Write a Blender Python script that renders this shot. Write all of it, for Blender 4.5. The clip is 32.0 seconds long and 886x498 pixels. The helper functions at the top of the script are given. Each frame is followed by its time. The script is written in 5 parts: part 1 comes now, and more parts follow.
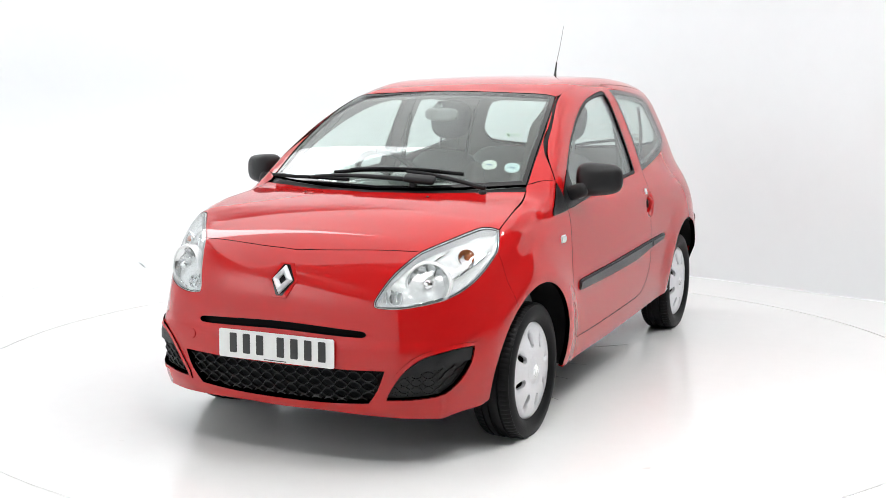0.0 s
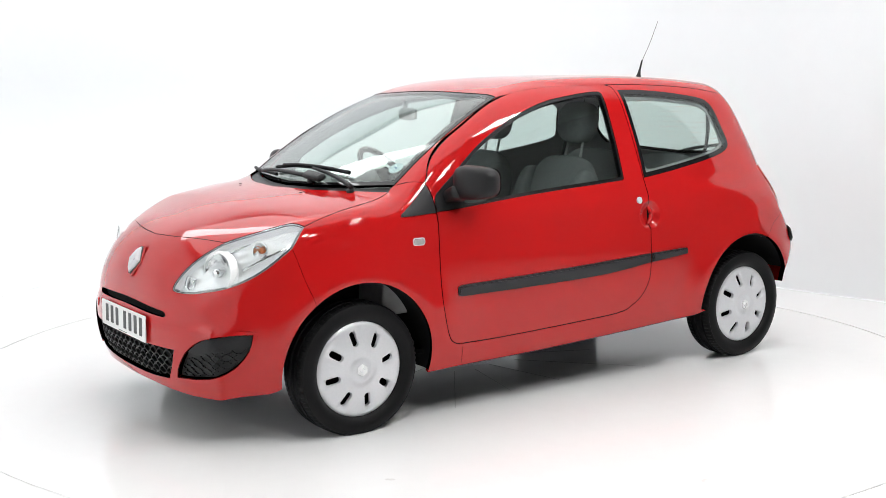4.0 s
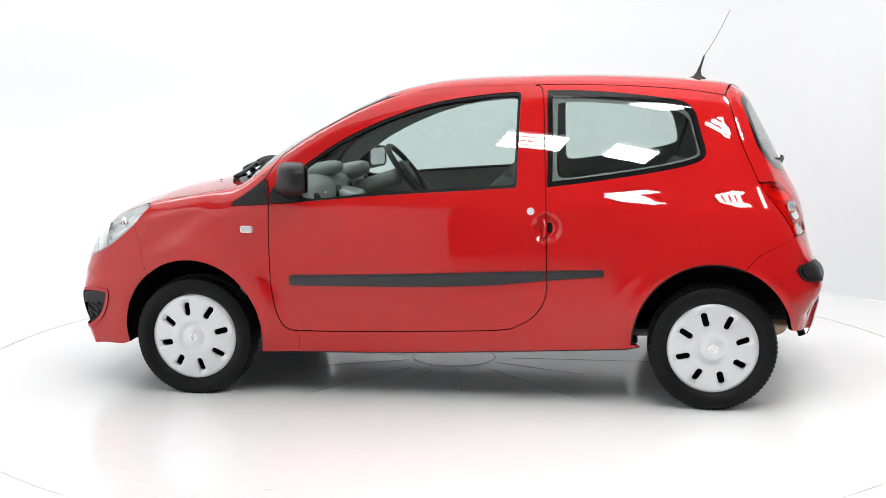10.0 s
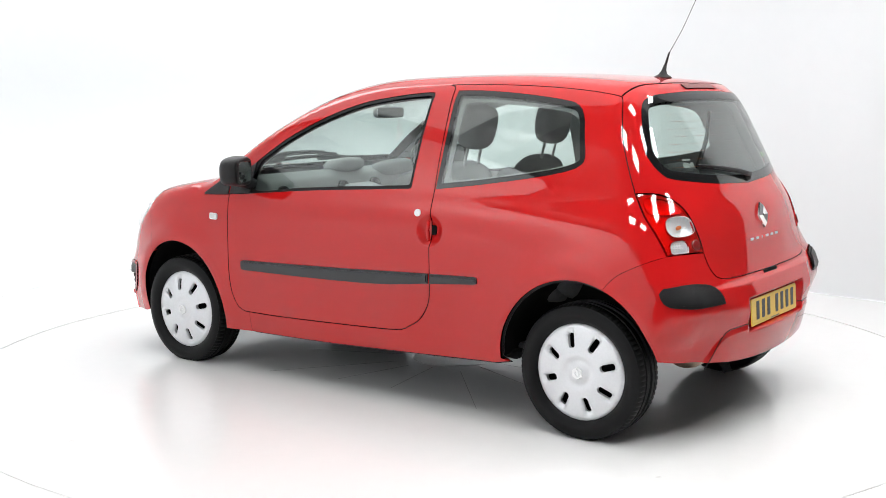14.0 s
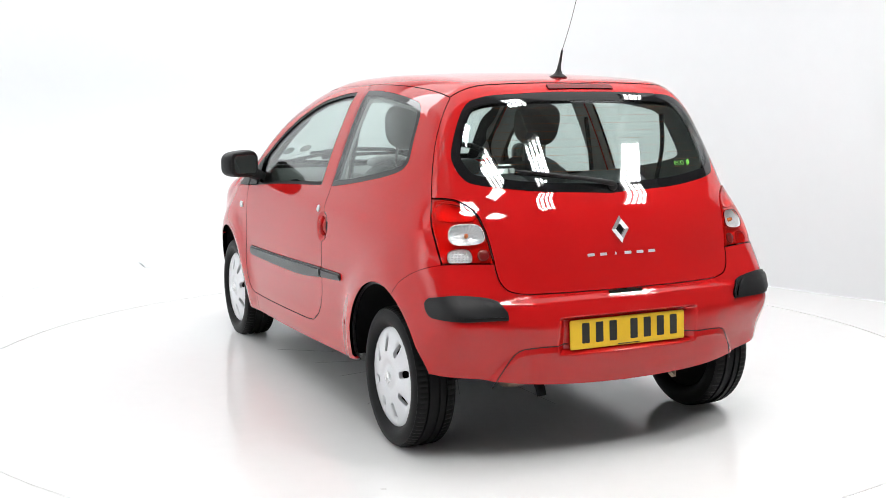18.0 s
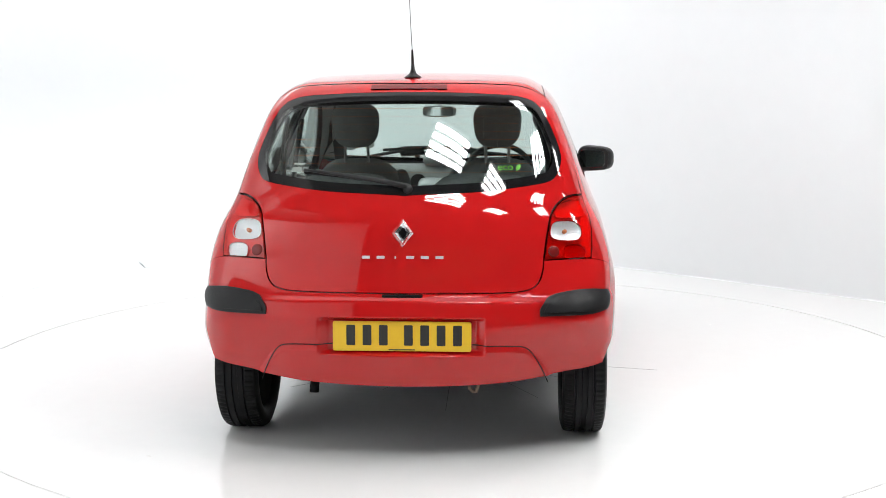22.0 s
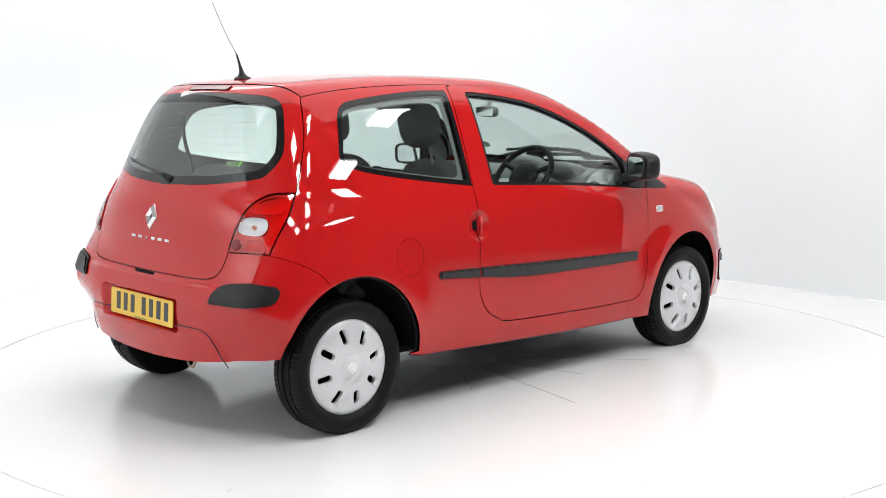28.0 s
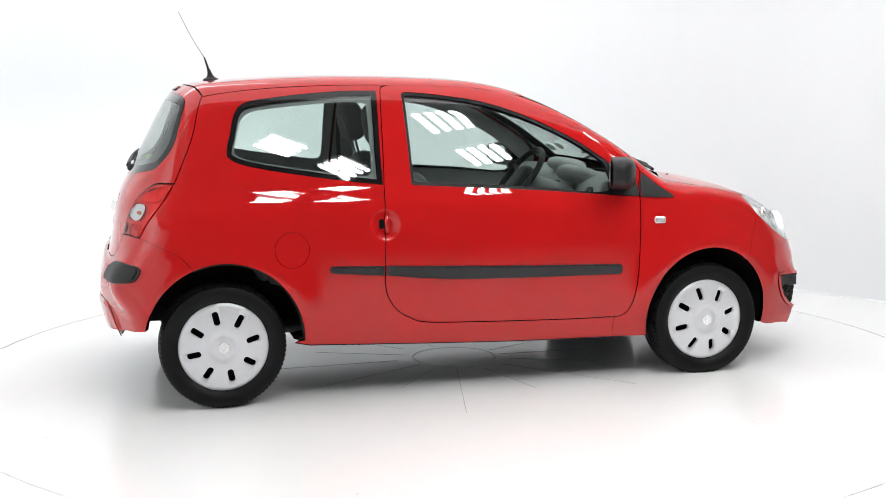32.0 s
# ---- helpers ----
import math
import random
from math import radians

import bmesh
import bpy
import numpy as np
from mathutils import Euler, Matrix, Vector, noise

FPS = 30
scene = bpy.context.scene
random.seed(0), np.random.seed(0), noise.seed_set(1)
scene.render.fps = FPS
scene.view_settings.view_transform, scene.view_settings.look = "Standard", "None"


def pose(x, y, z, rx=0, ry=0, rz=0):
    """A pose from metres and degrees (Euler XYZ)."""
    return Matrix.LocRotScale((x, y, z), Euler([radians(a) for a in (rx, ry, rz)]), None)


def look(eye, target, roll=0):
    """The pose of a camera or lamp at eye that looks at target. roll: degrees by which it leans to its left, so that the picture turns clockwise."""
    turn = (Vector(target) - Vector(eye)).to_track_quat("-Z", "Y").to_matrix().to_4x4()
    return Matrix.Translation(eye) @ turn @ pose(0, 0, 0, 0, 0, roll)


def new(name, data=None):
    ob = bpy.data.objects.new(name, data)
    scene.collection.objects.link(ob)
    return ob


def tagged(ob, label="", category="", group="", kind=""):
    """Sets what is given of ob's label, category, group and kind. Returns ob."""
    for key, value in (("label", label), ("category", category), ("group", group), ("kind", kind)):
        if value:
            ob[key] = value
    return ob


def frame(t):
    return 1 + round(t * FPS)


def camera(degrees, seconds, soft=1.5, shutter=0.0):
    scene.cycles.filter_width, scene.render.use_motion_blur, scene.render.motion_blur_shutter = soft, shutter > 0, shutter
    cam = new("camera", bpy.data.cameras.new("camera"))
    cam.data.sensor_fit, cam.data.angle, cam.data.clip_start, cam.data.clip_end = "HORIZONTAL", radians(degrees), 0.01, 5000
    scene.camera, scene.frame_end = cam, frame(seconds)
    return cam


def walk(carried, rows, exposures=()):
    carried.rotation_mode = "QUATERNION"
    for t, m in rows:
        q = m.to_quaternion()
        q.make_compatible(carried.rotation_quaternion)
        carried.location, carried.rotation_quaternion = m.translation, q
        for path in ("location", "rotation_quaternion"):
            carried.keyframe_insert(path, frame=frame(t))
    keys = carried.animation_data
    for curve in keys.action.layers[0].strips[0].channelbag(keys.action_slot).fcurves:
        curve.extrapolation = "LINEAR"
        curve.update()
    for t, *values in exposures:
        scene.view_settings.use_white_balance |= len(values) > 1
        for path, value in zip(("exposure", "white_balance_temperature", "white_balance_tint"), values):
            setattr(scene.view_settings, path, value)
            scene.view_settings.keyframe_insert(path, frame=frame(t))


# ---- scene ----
from mathutils.geometry import delaunay_2d_cdt

cam = camera(42.47, 32.0, soft=0.8)
STAND = Matrix.Translation((0, -5.931, 1.414)) @ pose(0, 0, 0, 90 - 8.017, 0, 0.557) @ pose(0, 0, 0, 0, 0, -0.166)
walk(cam, [(0, STAND), (32, STAND)])

# ---- world and light ----
world = bpy.data.worlds.new("studio_air")
scene.world = world
world.use_nodes = True
world.node_tree.nodes["Background"].inputs[0].default_value = (1, 1, 1, 1)
world.node_tree.nodes["Background"].inputs[1].default_value = 0.0
scene.view_settings.exposure = 0.06


def area_lamp(name, m, sx, sy, watts, colour=(1, 1, 1)):
    data = bpy.data.lights.new(name, "AREA")
    data.shape, data.size, data.size_y, data.energy, data.color = "RECTANGLE", sx, sy, watts, colour
    ob = new(name, data)
    ob.matrix_world = m
    return ob


# Unseen fill nearly the size of the ceiling, added to light the set evenly
area_lamp("ceiling_fill", pose(-0.6, 1.3, 4.5), 8.6, 6.4, 215)
# Unseen fill, added to brighten the left wall that the car mirrors
area_lamp("wall_fill", look((-3.3, -3.4, 4.3), (-5.5, -4.6, 2.5)), 3.0, 0.6, 200)
# Second unseen fill, added to brighten the back left wall
area_lamp("ceiling_fill", pose(-2.6, 2.4, 4.3, 28, -28, 0), 3.2, 2.2, 96, (0.96, 0.98, 1.0))


# ---- materials ----
def material(name, colour, rough=0.5, metal=0.0, coat=0.0, spread=0.06, scale=30.0, bump=0.0, bump_scale=200.0, ior=1.5, spec=0.5):
    """A principled surface whose colour wanders at two scales, with fine relief."""
    mat = bpy.data.materials.new(name)
    mat.use_nodes = True
    nodes, links = mat.node_tree.nodes, mat.node_tree.links
    bsdf = nodes["Principled BSDF"]
    bsdf.inputs["Roughness"].default_value, bsdf.inputs["Metallic"].default_value = rough, metal
    bsdf.inputs["Coat Weight"].default_value, bsdf.inputs["Coat Roughness"].default_value = coat, 0.01
    bsdf.inputs["IOR"].default_value, bsdf.inputs["Specular IOR Level"].default_value = ior, spec
    coord = nodes.new("ShaderNodeTexCoord")
    noises = []
    for k in (scale, scale * 9):
        n = nodes.new("ShaderNodeTexNoise")
        n.inputs["Scale"].default_value, n.inputs["Detail"].default_value = k, 3.0
        links.new(coord.outputs["Object"], n.inputs["Vector"])
        noises.append(n)
    add = nodes.new("ShaderNodeMath")
    add.operation = "ADD"
    links.new(noises[0].outputs["Fac"], add.inputs[0])
    links.new(noises[1].outputs["Fac"], add.inputs[1])
    ramp = nodes.new("ShaderNodeMapRange")
    ramp.inputs["From Min"].default_value, ramp.inputs["From Max"].default_value = 0.6, 1.4
    ramp.inputs["To Min"].default_value, ramp.inputs["To Max"].default_value = 1 - spread, 1 + spread
    links.new(add.outputs[0], ramp.inputs["Value"])
    mix = nodes.new("ShaderNodeVectorMath")
    mix.operation = "SCALE"
    mix.inputs[0].default_value = colour
    links.new(ramp.outputs[0], mix.inputs["Scale"])
    links.new(mix.outputs[0], bsdf.inputs["Base Color"])
    if bump:
        n = nodes.new("ShaderNodeTexNoise")
        n.inputs["Scale"].default_value, n.inputs["Detail"].default_value = bump_scale, 2.0
        links.new(coord.outputs["Object"], n.inputs["Vector"])
        b = nodes.new("ShaderNodeBump")
        b.inputs["Strength"].default_value, b.inputs["Distance"].default_value = bump, 0.002
        links.new(n.outputs["Fac"], b.inputs["Height"])
        links.new(b.outputs[0], bsdf.inputs["Normal"])
    return mat


def glass(name, tint, floor=0.045):
    """Clear pane: light passes, tinted, and the gloss grows towards grazing sight."""
    mat = bpy.data.materials.new(name)
    mat.use_nodes = True
    nodes, links = mat.node_tree.nodes, mat.node_tree.links
    nodes.remove(nodes["Principled BSDF"])
    clear, gloss, mix = nodes.new("ShaderNodeBsdfTransparent"), nodes.new("ShaderNodeBsdfGlossy"), nodes.new("ShaderNodeMixShader")
    clear.inputs[0].default_value = (*tint, 1)
    gloss.inputs["Roughness"].default_value = 0.0
    weight, power, ramp = nodes.new("ShaderNodeLayerWeight"), nodes.new("ShaderNodeMath"), nodes.new("ShaderNodeMapRange")
    power.operation = "POWER"
    power.inputs[1].default_value = 5.0
    ramp.inputs["To Min"].default_value, ramp.inputs["To Max"].default_value = floor, 1.0
    weight.inputs["Blend"].default_value = 0.5
    links.new(weight.outputs["Facing"], power.inputs[0])
    links.new(power.outputs[0], ramp.inputs["Value"])
    links.new(ramp.outputs[0], mix.inputs[0])
    links.new(clear.outputs[0], mix.inputs[1])
    links.new(gloss.outputs[0], mix.inputs[2])
    links.new(mix.outputs[0], nodes["Material Output"].inputs[0])
    return mat


def glowing(name, colour, strength):
    mat = bpy.data.materials.new(name)
    mat.use_nodes = True
    nodes, links = mat.node_tree.nodes, mat.node_tree.links
    nodes.remove(nodes["Principled BSDF"])
    e = nodes.new("ShaderNodeEmission")
    e.inputs[0].default_value, e.inputs[1].default_value = (*colour, 1), strength
    links.new(e.outputs[0], nodes["Material Output"].inputs[0])
    return mat


PAINT = material("red_paint", (0.47, 0.009, 0.0095), 0.5, 0.0, 1.0, 0.02, 3.0, spec=0.0)
BLACK_PLASTIC = material("black_grained_plastic", (0.010, 0.0102, 0.011), 0.42, 0, 0, 0.15, 40, 0.25, 900, spec=0.32)
GLOSS_BLACK = material("gloss_black", (0.008, 0.008, 0.009), 0.03, 0, 0.0, 0.05, 20)
RUBBER = material("tyre_rubber", (0.006, 0.006, 0.0064), 0.5, 0, 0, 0.2, 25, 0.2, 300, spec=0.16)
SILVER = material("silver_lacquer", (0.70, 0.71, 0.73), 0.32, 0.3, 0.3, 0.04, 12)
CHROME = material("chrome", (0.86, 0.87, 0.88), 0.08, 1.0, 0, 0.03, 20)
DARK = material("dark_underside", (0.008, 0.008, 0.0085), 0.85, 0, 0, 0.2, 20, spec=0.08)
SEAL = material("black_rubber_seal", (0.006, 0.006, 0.0065), 0.4, 0, 0, 0.1, 30, spec=0.2)
LAMP_PAN = material("lamp_pan_silvering", (0.93, 0.935, 0.94), 0.2, 0.06, 0.5, 0.03, 15)
FABRIC = material("charcoal_fabric", (0.14, 0.145, 0.15), 0.9, 0, 0, 0.2, 60, 0.5, 700)
TRIM = material("grey_trim", (0.30, 0.305, 0.305), 0.6, 0, 0, 0.12, 30, 0.2, 600)
LINING = material("pale_headlining", (0.66, 0.66, 0.64), 0.9, 0, 0, 0.06, 40, 0.3, 500)
PLATE_WHITE = material("plate_white", (0.78, 0.78, 0.76), 0.35, 0, 0.3, 0.03, 20)
PLATE_YELLOW = material("plate_yellow", (0.80, 0.50, 0.02), 0.35, 0, 0.3, 0.03, 20)
INK = material("plate_ink", (0.02, 0.02, 0.02), 0.4, 0, 0, 0.05, 20)
LAMP_RED = material("lamp_red", (0.60, 0.008, 0.008), 0.08, 0, 1.0, 0.05, 60)
LAMP_WHITE = material("lamp_ribbed_clear", (0.60, 0.60, 0.59), 0.14, 0.35, 1.0, 0.12, 90, 0.25, 130)
AMBER = material("lamp_amber", (0.60, 0.16, 0.04), 0.15, 0, 1.0, 0.1, 60)
BRAKE = material("brake_lamp_dark_red", (0.16, 0.006, 0.006), 0.25, 0, 0.0)
RED_LENS = glass("red_lens", (0.88, 0.05, 0.04), 0.06)
WHITE_PAN = material("white_lamp_pan", (0.85, 0.85, 0.85), 0.3, 0, 0.3, 0.05, 40)
# Black plastic, colour lifted to stand for its grey grazing sheen
STRIP = material("sheen_strip_plastic", (0.022, 0.022, 0.024), 0.32, 0, 0, 0.1, 40, 0.1, 900)
CEILING = material("grey_ceiling", (0.38, 0.38, 0.375), 0.8, 0, 0, 0.05, 2)
PANE = glass("tinted_pane", (0.915, 0.96, 0.943), 0.075)
LENS = glass("clear_lens", (0.96, 0.97, 0.97), 0.05)
FLOOR = material("white_floor_paint", (0.81, 0.81, 0.805), 0.17, 0, 0.0, 0.012, 1.5, spec=0.3)
DISC = material("white_turntable_paint", (0.81, 0.81, 0.805), 0.15, 0, 0.0, 0.015, 1.3, spec=0.3)
WALL = material("white_wall_paint", (0.755, 0.775, 0.785), 0.34, 0, 0, 0.01, 1.0)
SEAM = material("grey_seam", (0.30, 0.30, 0.30), 0.8)
TUBE = glowing("lamp_tube", (1, 1, 1), 60.0)
HALL = material("dim_hall_cladding", (0.13, 0.125, 0.12), 0.8, 0, 0, 0.25, 1.2)
TIMBER = material("brown_timber", (0.30, 0.19, 0.08), 0.6, 0, 0, 0.3, 3.0)
METAL = material("fixture_enamel", (0.70, 0.70, 0.69), 0.4)
MIRROR_GLASS = material("silvered_mirror", (0.62, 0.63, 0.64), 0.02, 1.0, 0, 0.01, 20)
SCUFF = material("scuffed_paint", (0.58, 0.57, 0.56), 0.6, 0, 0, 0.2, 20)


# ---- the skin of the car: one smooth function, negative inside ----
def cubic(knots):
    """A natural cubic spline through (place, value) knots."""
    xs, ys = np.array(knots, float).T
    n, h = len(xs), np.diff(xs)
    A, b = np.eye(n), np.zeros(n)
    for i in range(1, n - 1):
        A[i, i - 1:i + 2] = h[i - 1], 2 * (h[i - 1] + h[i]), h[i]
        b[i] = 6 * ((ys[i + 1] - ys[i]) / h[i] - (ys[i] - ys[i - 1]) / h[i - 1])
    m = np.linalg.solve(A, b)

    def exact(x):
        i = np.clip(np.searchsorted(xs, x) - 1, 0, n - 2)
        a, c = (xs[i + 1] - x) / h[i], (x - xs[i]) / h[i]
        return a * ys[i] + c * ys[i + 1] + ((a**3 - a) * m[i] + (c**3 - c) * m[i + 1]) * h[i]**2 / 6
    grid = np.linspace(xs[0], xs[-1], 3000)
    s0 = (ys[1] - ys[0]) / h[0] - h[0] * (2 * m[0] + m[1]) / 6
    s1 = (ys[-1] - ys[-2]) / h[-1] + h[-1] * (m[-2] + 2 * m[-1]) / 6
    grid = np.concatenate([[xs[0] - 3], grid, [xs[-1] + 3]])
    table = np.concatenate([[ys[0] - 3 * s0], exact(grid[1:-1]), [ys[-1] + 3 * s1]])

    def at(x):
        return np.interp(x, grid, table)
    return at


def smax(a, b, k):
    h = np.maximum(k - np.abs(a - b), 0) / k
    return np.maximum(a, b) + h * h * k * 0.25


SECTION = cubic([(0.15, 0.755), (0.25, 0.778), (0.36, 0.792), (0.5, 0.800), (0.65, 0.801), (0.78, 0.796), (0.88, 0.784), (0.97, 0.757),
                 (1.1, 0.711), (1.25, 0.651), (1.4, 0.580), (1.5, 0.525)])
PLAN = cubic([(-1.8, -0.115), (-1.54, -0.035), (-1.2, -0.002), (-0.7, 0.0), (0.0, 0.0), (0.7, 0.0), (1.1, -0.006), (1.4, -0.036), (1.6, -0.085), (1.9, -0.2)])
NOSE = cubic([(0.12, 1.80), (0.2, 1.842), (0.3, 1.876), (0.4, 1.886), (0.5, 1.88), (0.6, 1.862), (0.7, 1.832), (0.78, 1.80), (0.9, 1.735)])
HOOD = cubic([(2.0, 0.66), (1.77, 0.80), (1.6, 0.870), (1.44, 0.921), (1.24, 0.962), (1.05, 0.990), (0.5, 1.02), (-2.0, 1.02)][::-1])
SCREEN = cubic([(0.7, 1.54), (1.0, 1.072), (1.14, 0.852), (1.26, 0.630), (1.4, 0.345), (1.5, 0.11)])
ROOF = cubic([(1.0, 1.17), (0.6, 1.31), (0.3, 1.408), (0.08, 1.457), (-0.2, 1.478), (-0.5, 1.485), (-0.8, 1.481), (-1.06, 1.467), (-1.4, 1.432)][::-1])
TAIL = cubic([(0.2, -1.62), (0.3, -1.662), (0.42, -1.69), (0.55, -1.69), (0.65, -1.660), (0.78, -1.633), (0.92, -1.601), (1.02, -1.556), (1.2, -1.462), (1.4, -1.352), (1.5, -1.294)])
VALANCE = cubic([(0.0, 0.447), (0.30, 0.452), (0.42, 0.450), (0.48, 0.432), (0.54, 0.36), (0.62, 0.25)])
HUB_X, HUB_Z = 1.1835, 0.278


def arch(x, z, cx, cz, r, amount, wide):
    d = np.hypot(x - cx, z - cz)
    return amount * np.exp(-((d - r) / wide)**2) * np.clip((z - 0.12) / 0.3, 0, 1)


def skin(x, y, z):
    y = np.abs(y)
    side = SECTION(z) + PLAN(x)
    side = side + arch(x, z, 1.185, 0.285, 0.37, 0.022, 0.085) + arch(x, z, -1.175, 0.295, 0.37, 0.020, 0.085)
    up = np.clip((z - 0.72) / 0.3, 0, 1)
    back = np.maximum(-x - 0.45, 0)
    side = side - 0.055 * up * up * (3 - 2 * up) * back**2
    dish = np.clip(1 - ((x + 0.449)**2 + (z - 0.804)**2) / 0.070**2, 0, 1)
    side = side - 0.030 * np.minimum(dish, 0.75)**1.2
    s = y - side
    front = x - (NOSE(z) - (0.54 - 0.12 * np.clip((0.74 - z) / 0.2, 0, 1)) * y**3)
    bow = 0.14 + 0.19 * np.clip((z - 0.62) / 0.16, 0, 1) + 0.17 * np.clip((z - 0.8) / 0.2, 0, 1)
    tuck = np.clip((0.57 - z) / 0.17, 0, 1)
    rear = (TAIL(z) + bow * y**3 + 0.15 * tuck * tuck * (3 - 2 * tuck) * y**2) - x
    rise = lambda v, w: np.clip(v / w + 0.5, 0, 1)
    pocket = rise(0.297 - y, 0.034) * rise(z - 0.432, 0.012) * rise(0.563 - z, 0.010)
    lip = rise(VALANCE(np.minimum(y, 0.6)) - z, 0.026) * rise(0.56 - y, 0.03)
    shelf = rise(0.634 - z, 0.020)
    rear = rear + 0.030 * pocket - 0.010 * lip * (1 - pocket) - 0.016 * shelf * shelf * (3 - 2 * shelf) * rise(0.52 - y, 0.2)
    hood = z - (HOOD(x) - (0.085 + 0.10 * np.clip((x - 1.4) / 0.3, 0, 1)) * y**2)
    screen = (x - (SCREEN(z) - (0.33 - 0.35 * np.clip(z - 1.0, 0, 0.4)) * y**2)) * 0.45
    roof = z - (ROOF(x) - 0.07 * y**2)
    crease = 0.115 - 0.050 * np.clip((1.5 - x) / 0.3, 0, 1) * np.clip((x - 0.98) / 0.14, 0, 1)
    low = smax(smax(smax(s, hood, crease), front, 0.14), rear, 0.10)
    cabin = smax(smax(smax(roof, s, 0.125), rear * 0.85, 0.08), screen, 0.03)
    cabin = np.maximum(np.maximum(cabin, smax(s, screen, 0.05)), front)
    return -smax(-low, -cabin, 0.03)


def gradient(p):
    e = 2e-3
    g = np.stack([skin(*(p + d).T) - skin(*(p - d).T) for d in np.eye(3) * e], 1)
    return g / np.maximum(np.linalg.norm(g, axis=1, keepdims=True), 1e-9)


def cast(start, way, reach):
    """Where rays that come from outside first meet the skin."""
    steps = np.linspace(0, reach, 60)
    prev, lo, hi, found = np.zeros(len(start)), np.zeros(len(start)), np.full(len(start), float(reach)), np.zeros(len(start), bool)
    for d in steps:
        inside = skin(*(start + way * d).T) < 0
        new_hit = inside & ~found
        lo[new_hit], hi[new_hit] = prev[new_hit], d
        found |= inside
        prev[:] = d
    for _ in range(18):
        mid = (lo + hi) / 2
        inside = skin(*(start + way * mid[:, None]).T) < 0
        hi = np.where(inside, mid, hi)
        lo = np.where(inside, lo, mid)
    return start + way * hi[:, None]


CAST = {"side": lambda a, b: (np.stack([a, 0 * a + 1.3, b], 1), np.tile((0.0, -1.0, 0.0), (len(a), 1)), 1.5),
        "top": lambda a, b: (np.stack([a, b, 0 * a + 1.9], 1), np.tile((0.0, 0.0, -1.0), (len(a), 1)), 1.5)}


def around(cx, sign):
    def rays(a, b):
        way = np.stack([sign * np.cos(a / 0.85), np.sin(a / 0.85), 0 * a], 1)
        return np.stack([cx + way[:, 0] * 1.5, way[:, 1] * 1.5, b], 1), -way, 1.5
    return rays


CAST["front"], CAST["rear"] = around(0.9, 1), around(-0.75, -1)


def flat(chart, p):
    """Points of space in the chart's two numbers."""
    p = np.atleast_2d(np.asarray(p, float))
    if chart == "side":
        return p[:, [0, 2]]
    if chart == "top":
        return p[:, [0, 1]]
    cx, sign = (0.9, 1) if chart == "front" else (-0.75, -1)
    return np.stack([0.85 * np.arctan2(p[:, 1], sign * (p[:, 0] - cx)), p[:, 2]], 1)


def onto(chart, uv):
    return cast(*CAST[chart](uv[:, 0], uv[:, 1]))


def strand(points, step=0.02):
    """A smooth open curve through the points."""
    p = np.asarray(points, float)
    if len(p) == 2:
        n = max(1, int(np.linalg.norm(p[1] - p[0]) / step))
        return p[0] + (p[1] - p[0]) * np.linspace(0, 1, n + 1)[:, None]
    q = np.vstack([2 * p[0] - p[1], p, 2 * p[-1] - p[-2]])
    out = []
    for i in range(1, len(q) - 2):
        a, b, c, d = q[i - 1:i + 3]
        n = max(2, int(np.linalg.norm(c - b) / step))
        for t in np.arange(n) / n:
            out.append(0.5 * (2 * b + (c - a) * t + (2 * a - 5 * b + 4 * c - d) * t * t + (3 * b - a - 3 * c + d) * t**3))
    return np.array(out + [p[-1]])


def outline(chart, *strands, step=0.02):
    """A closed outline in the chart from strands of space points, end to end."""
    out = []
    for s in strands:
        c = strand(flat(chart, s), step)
        out.append(c[:-1] if np.linalg.norm(c[-1] - flat(chart, strands[(len(out) + 1) % len(strands)][0])[0]) < 1e-6 else c)
    return np.vstack(out)


def ring(chart, points, step=0.02):
    """A closed smooth outline."""
    p = flat(chart, points)
    q = np.vstack([p[-2:], p, p[:2]])
    out = []
    for i in range(2, len(p) + 2):
        a, b, c, d = q[i - 1], q[i], q[i + 1], q[(i + 2)] if i + 2 < len(q) else q[3]
        n = max(2, int(np.linalg.norm(c - b) / step))
        for t in np.arange(n) / n:
            out.append(0.5 * (2 * b + (c - a) * t + (2 * a - 5 * b + 4 * c - d) * t * t + (3 * b - a - 3 * c + d) * t**3))
    return np.array(out)


def area2(p):
    q = np.roll(p, -1, 0)
    return (p[:, 0] * q[:, 1] - q[:, 0] * p[:, 1]).sum()


def shrunk(p, d):
    """The outline moved inwards by d."""
    t = np.roll(p, -1, 0) - np.roll(p, 1, 0)
    t /= np.maximum(np.linalg.norm(t, axis=1, keepdims=True), 1e-9)
    n = np.stack([-t[:, 1], t[:, 0]], 1) * (1 if area2(p) > 0 else -1)
    return p + n * d


def inside(q, p):
    a, b = p, np.roll(p, -1, 0)
    res = np.zeros(len(q), bool)
    for (x0, y0), (x1, y1) in zip(a, b):
        hit = ((y0 > q[:, 1]) != (y1 > q[:, 1]))
        if y0 != y1:
            res ^= hit & (q[:, 0] < (x1 - x0) * (q[:, 1] - y0) / (y1 - y0) + x0)
    return res


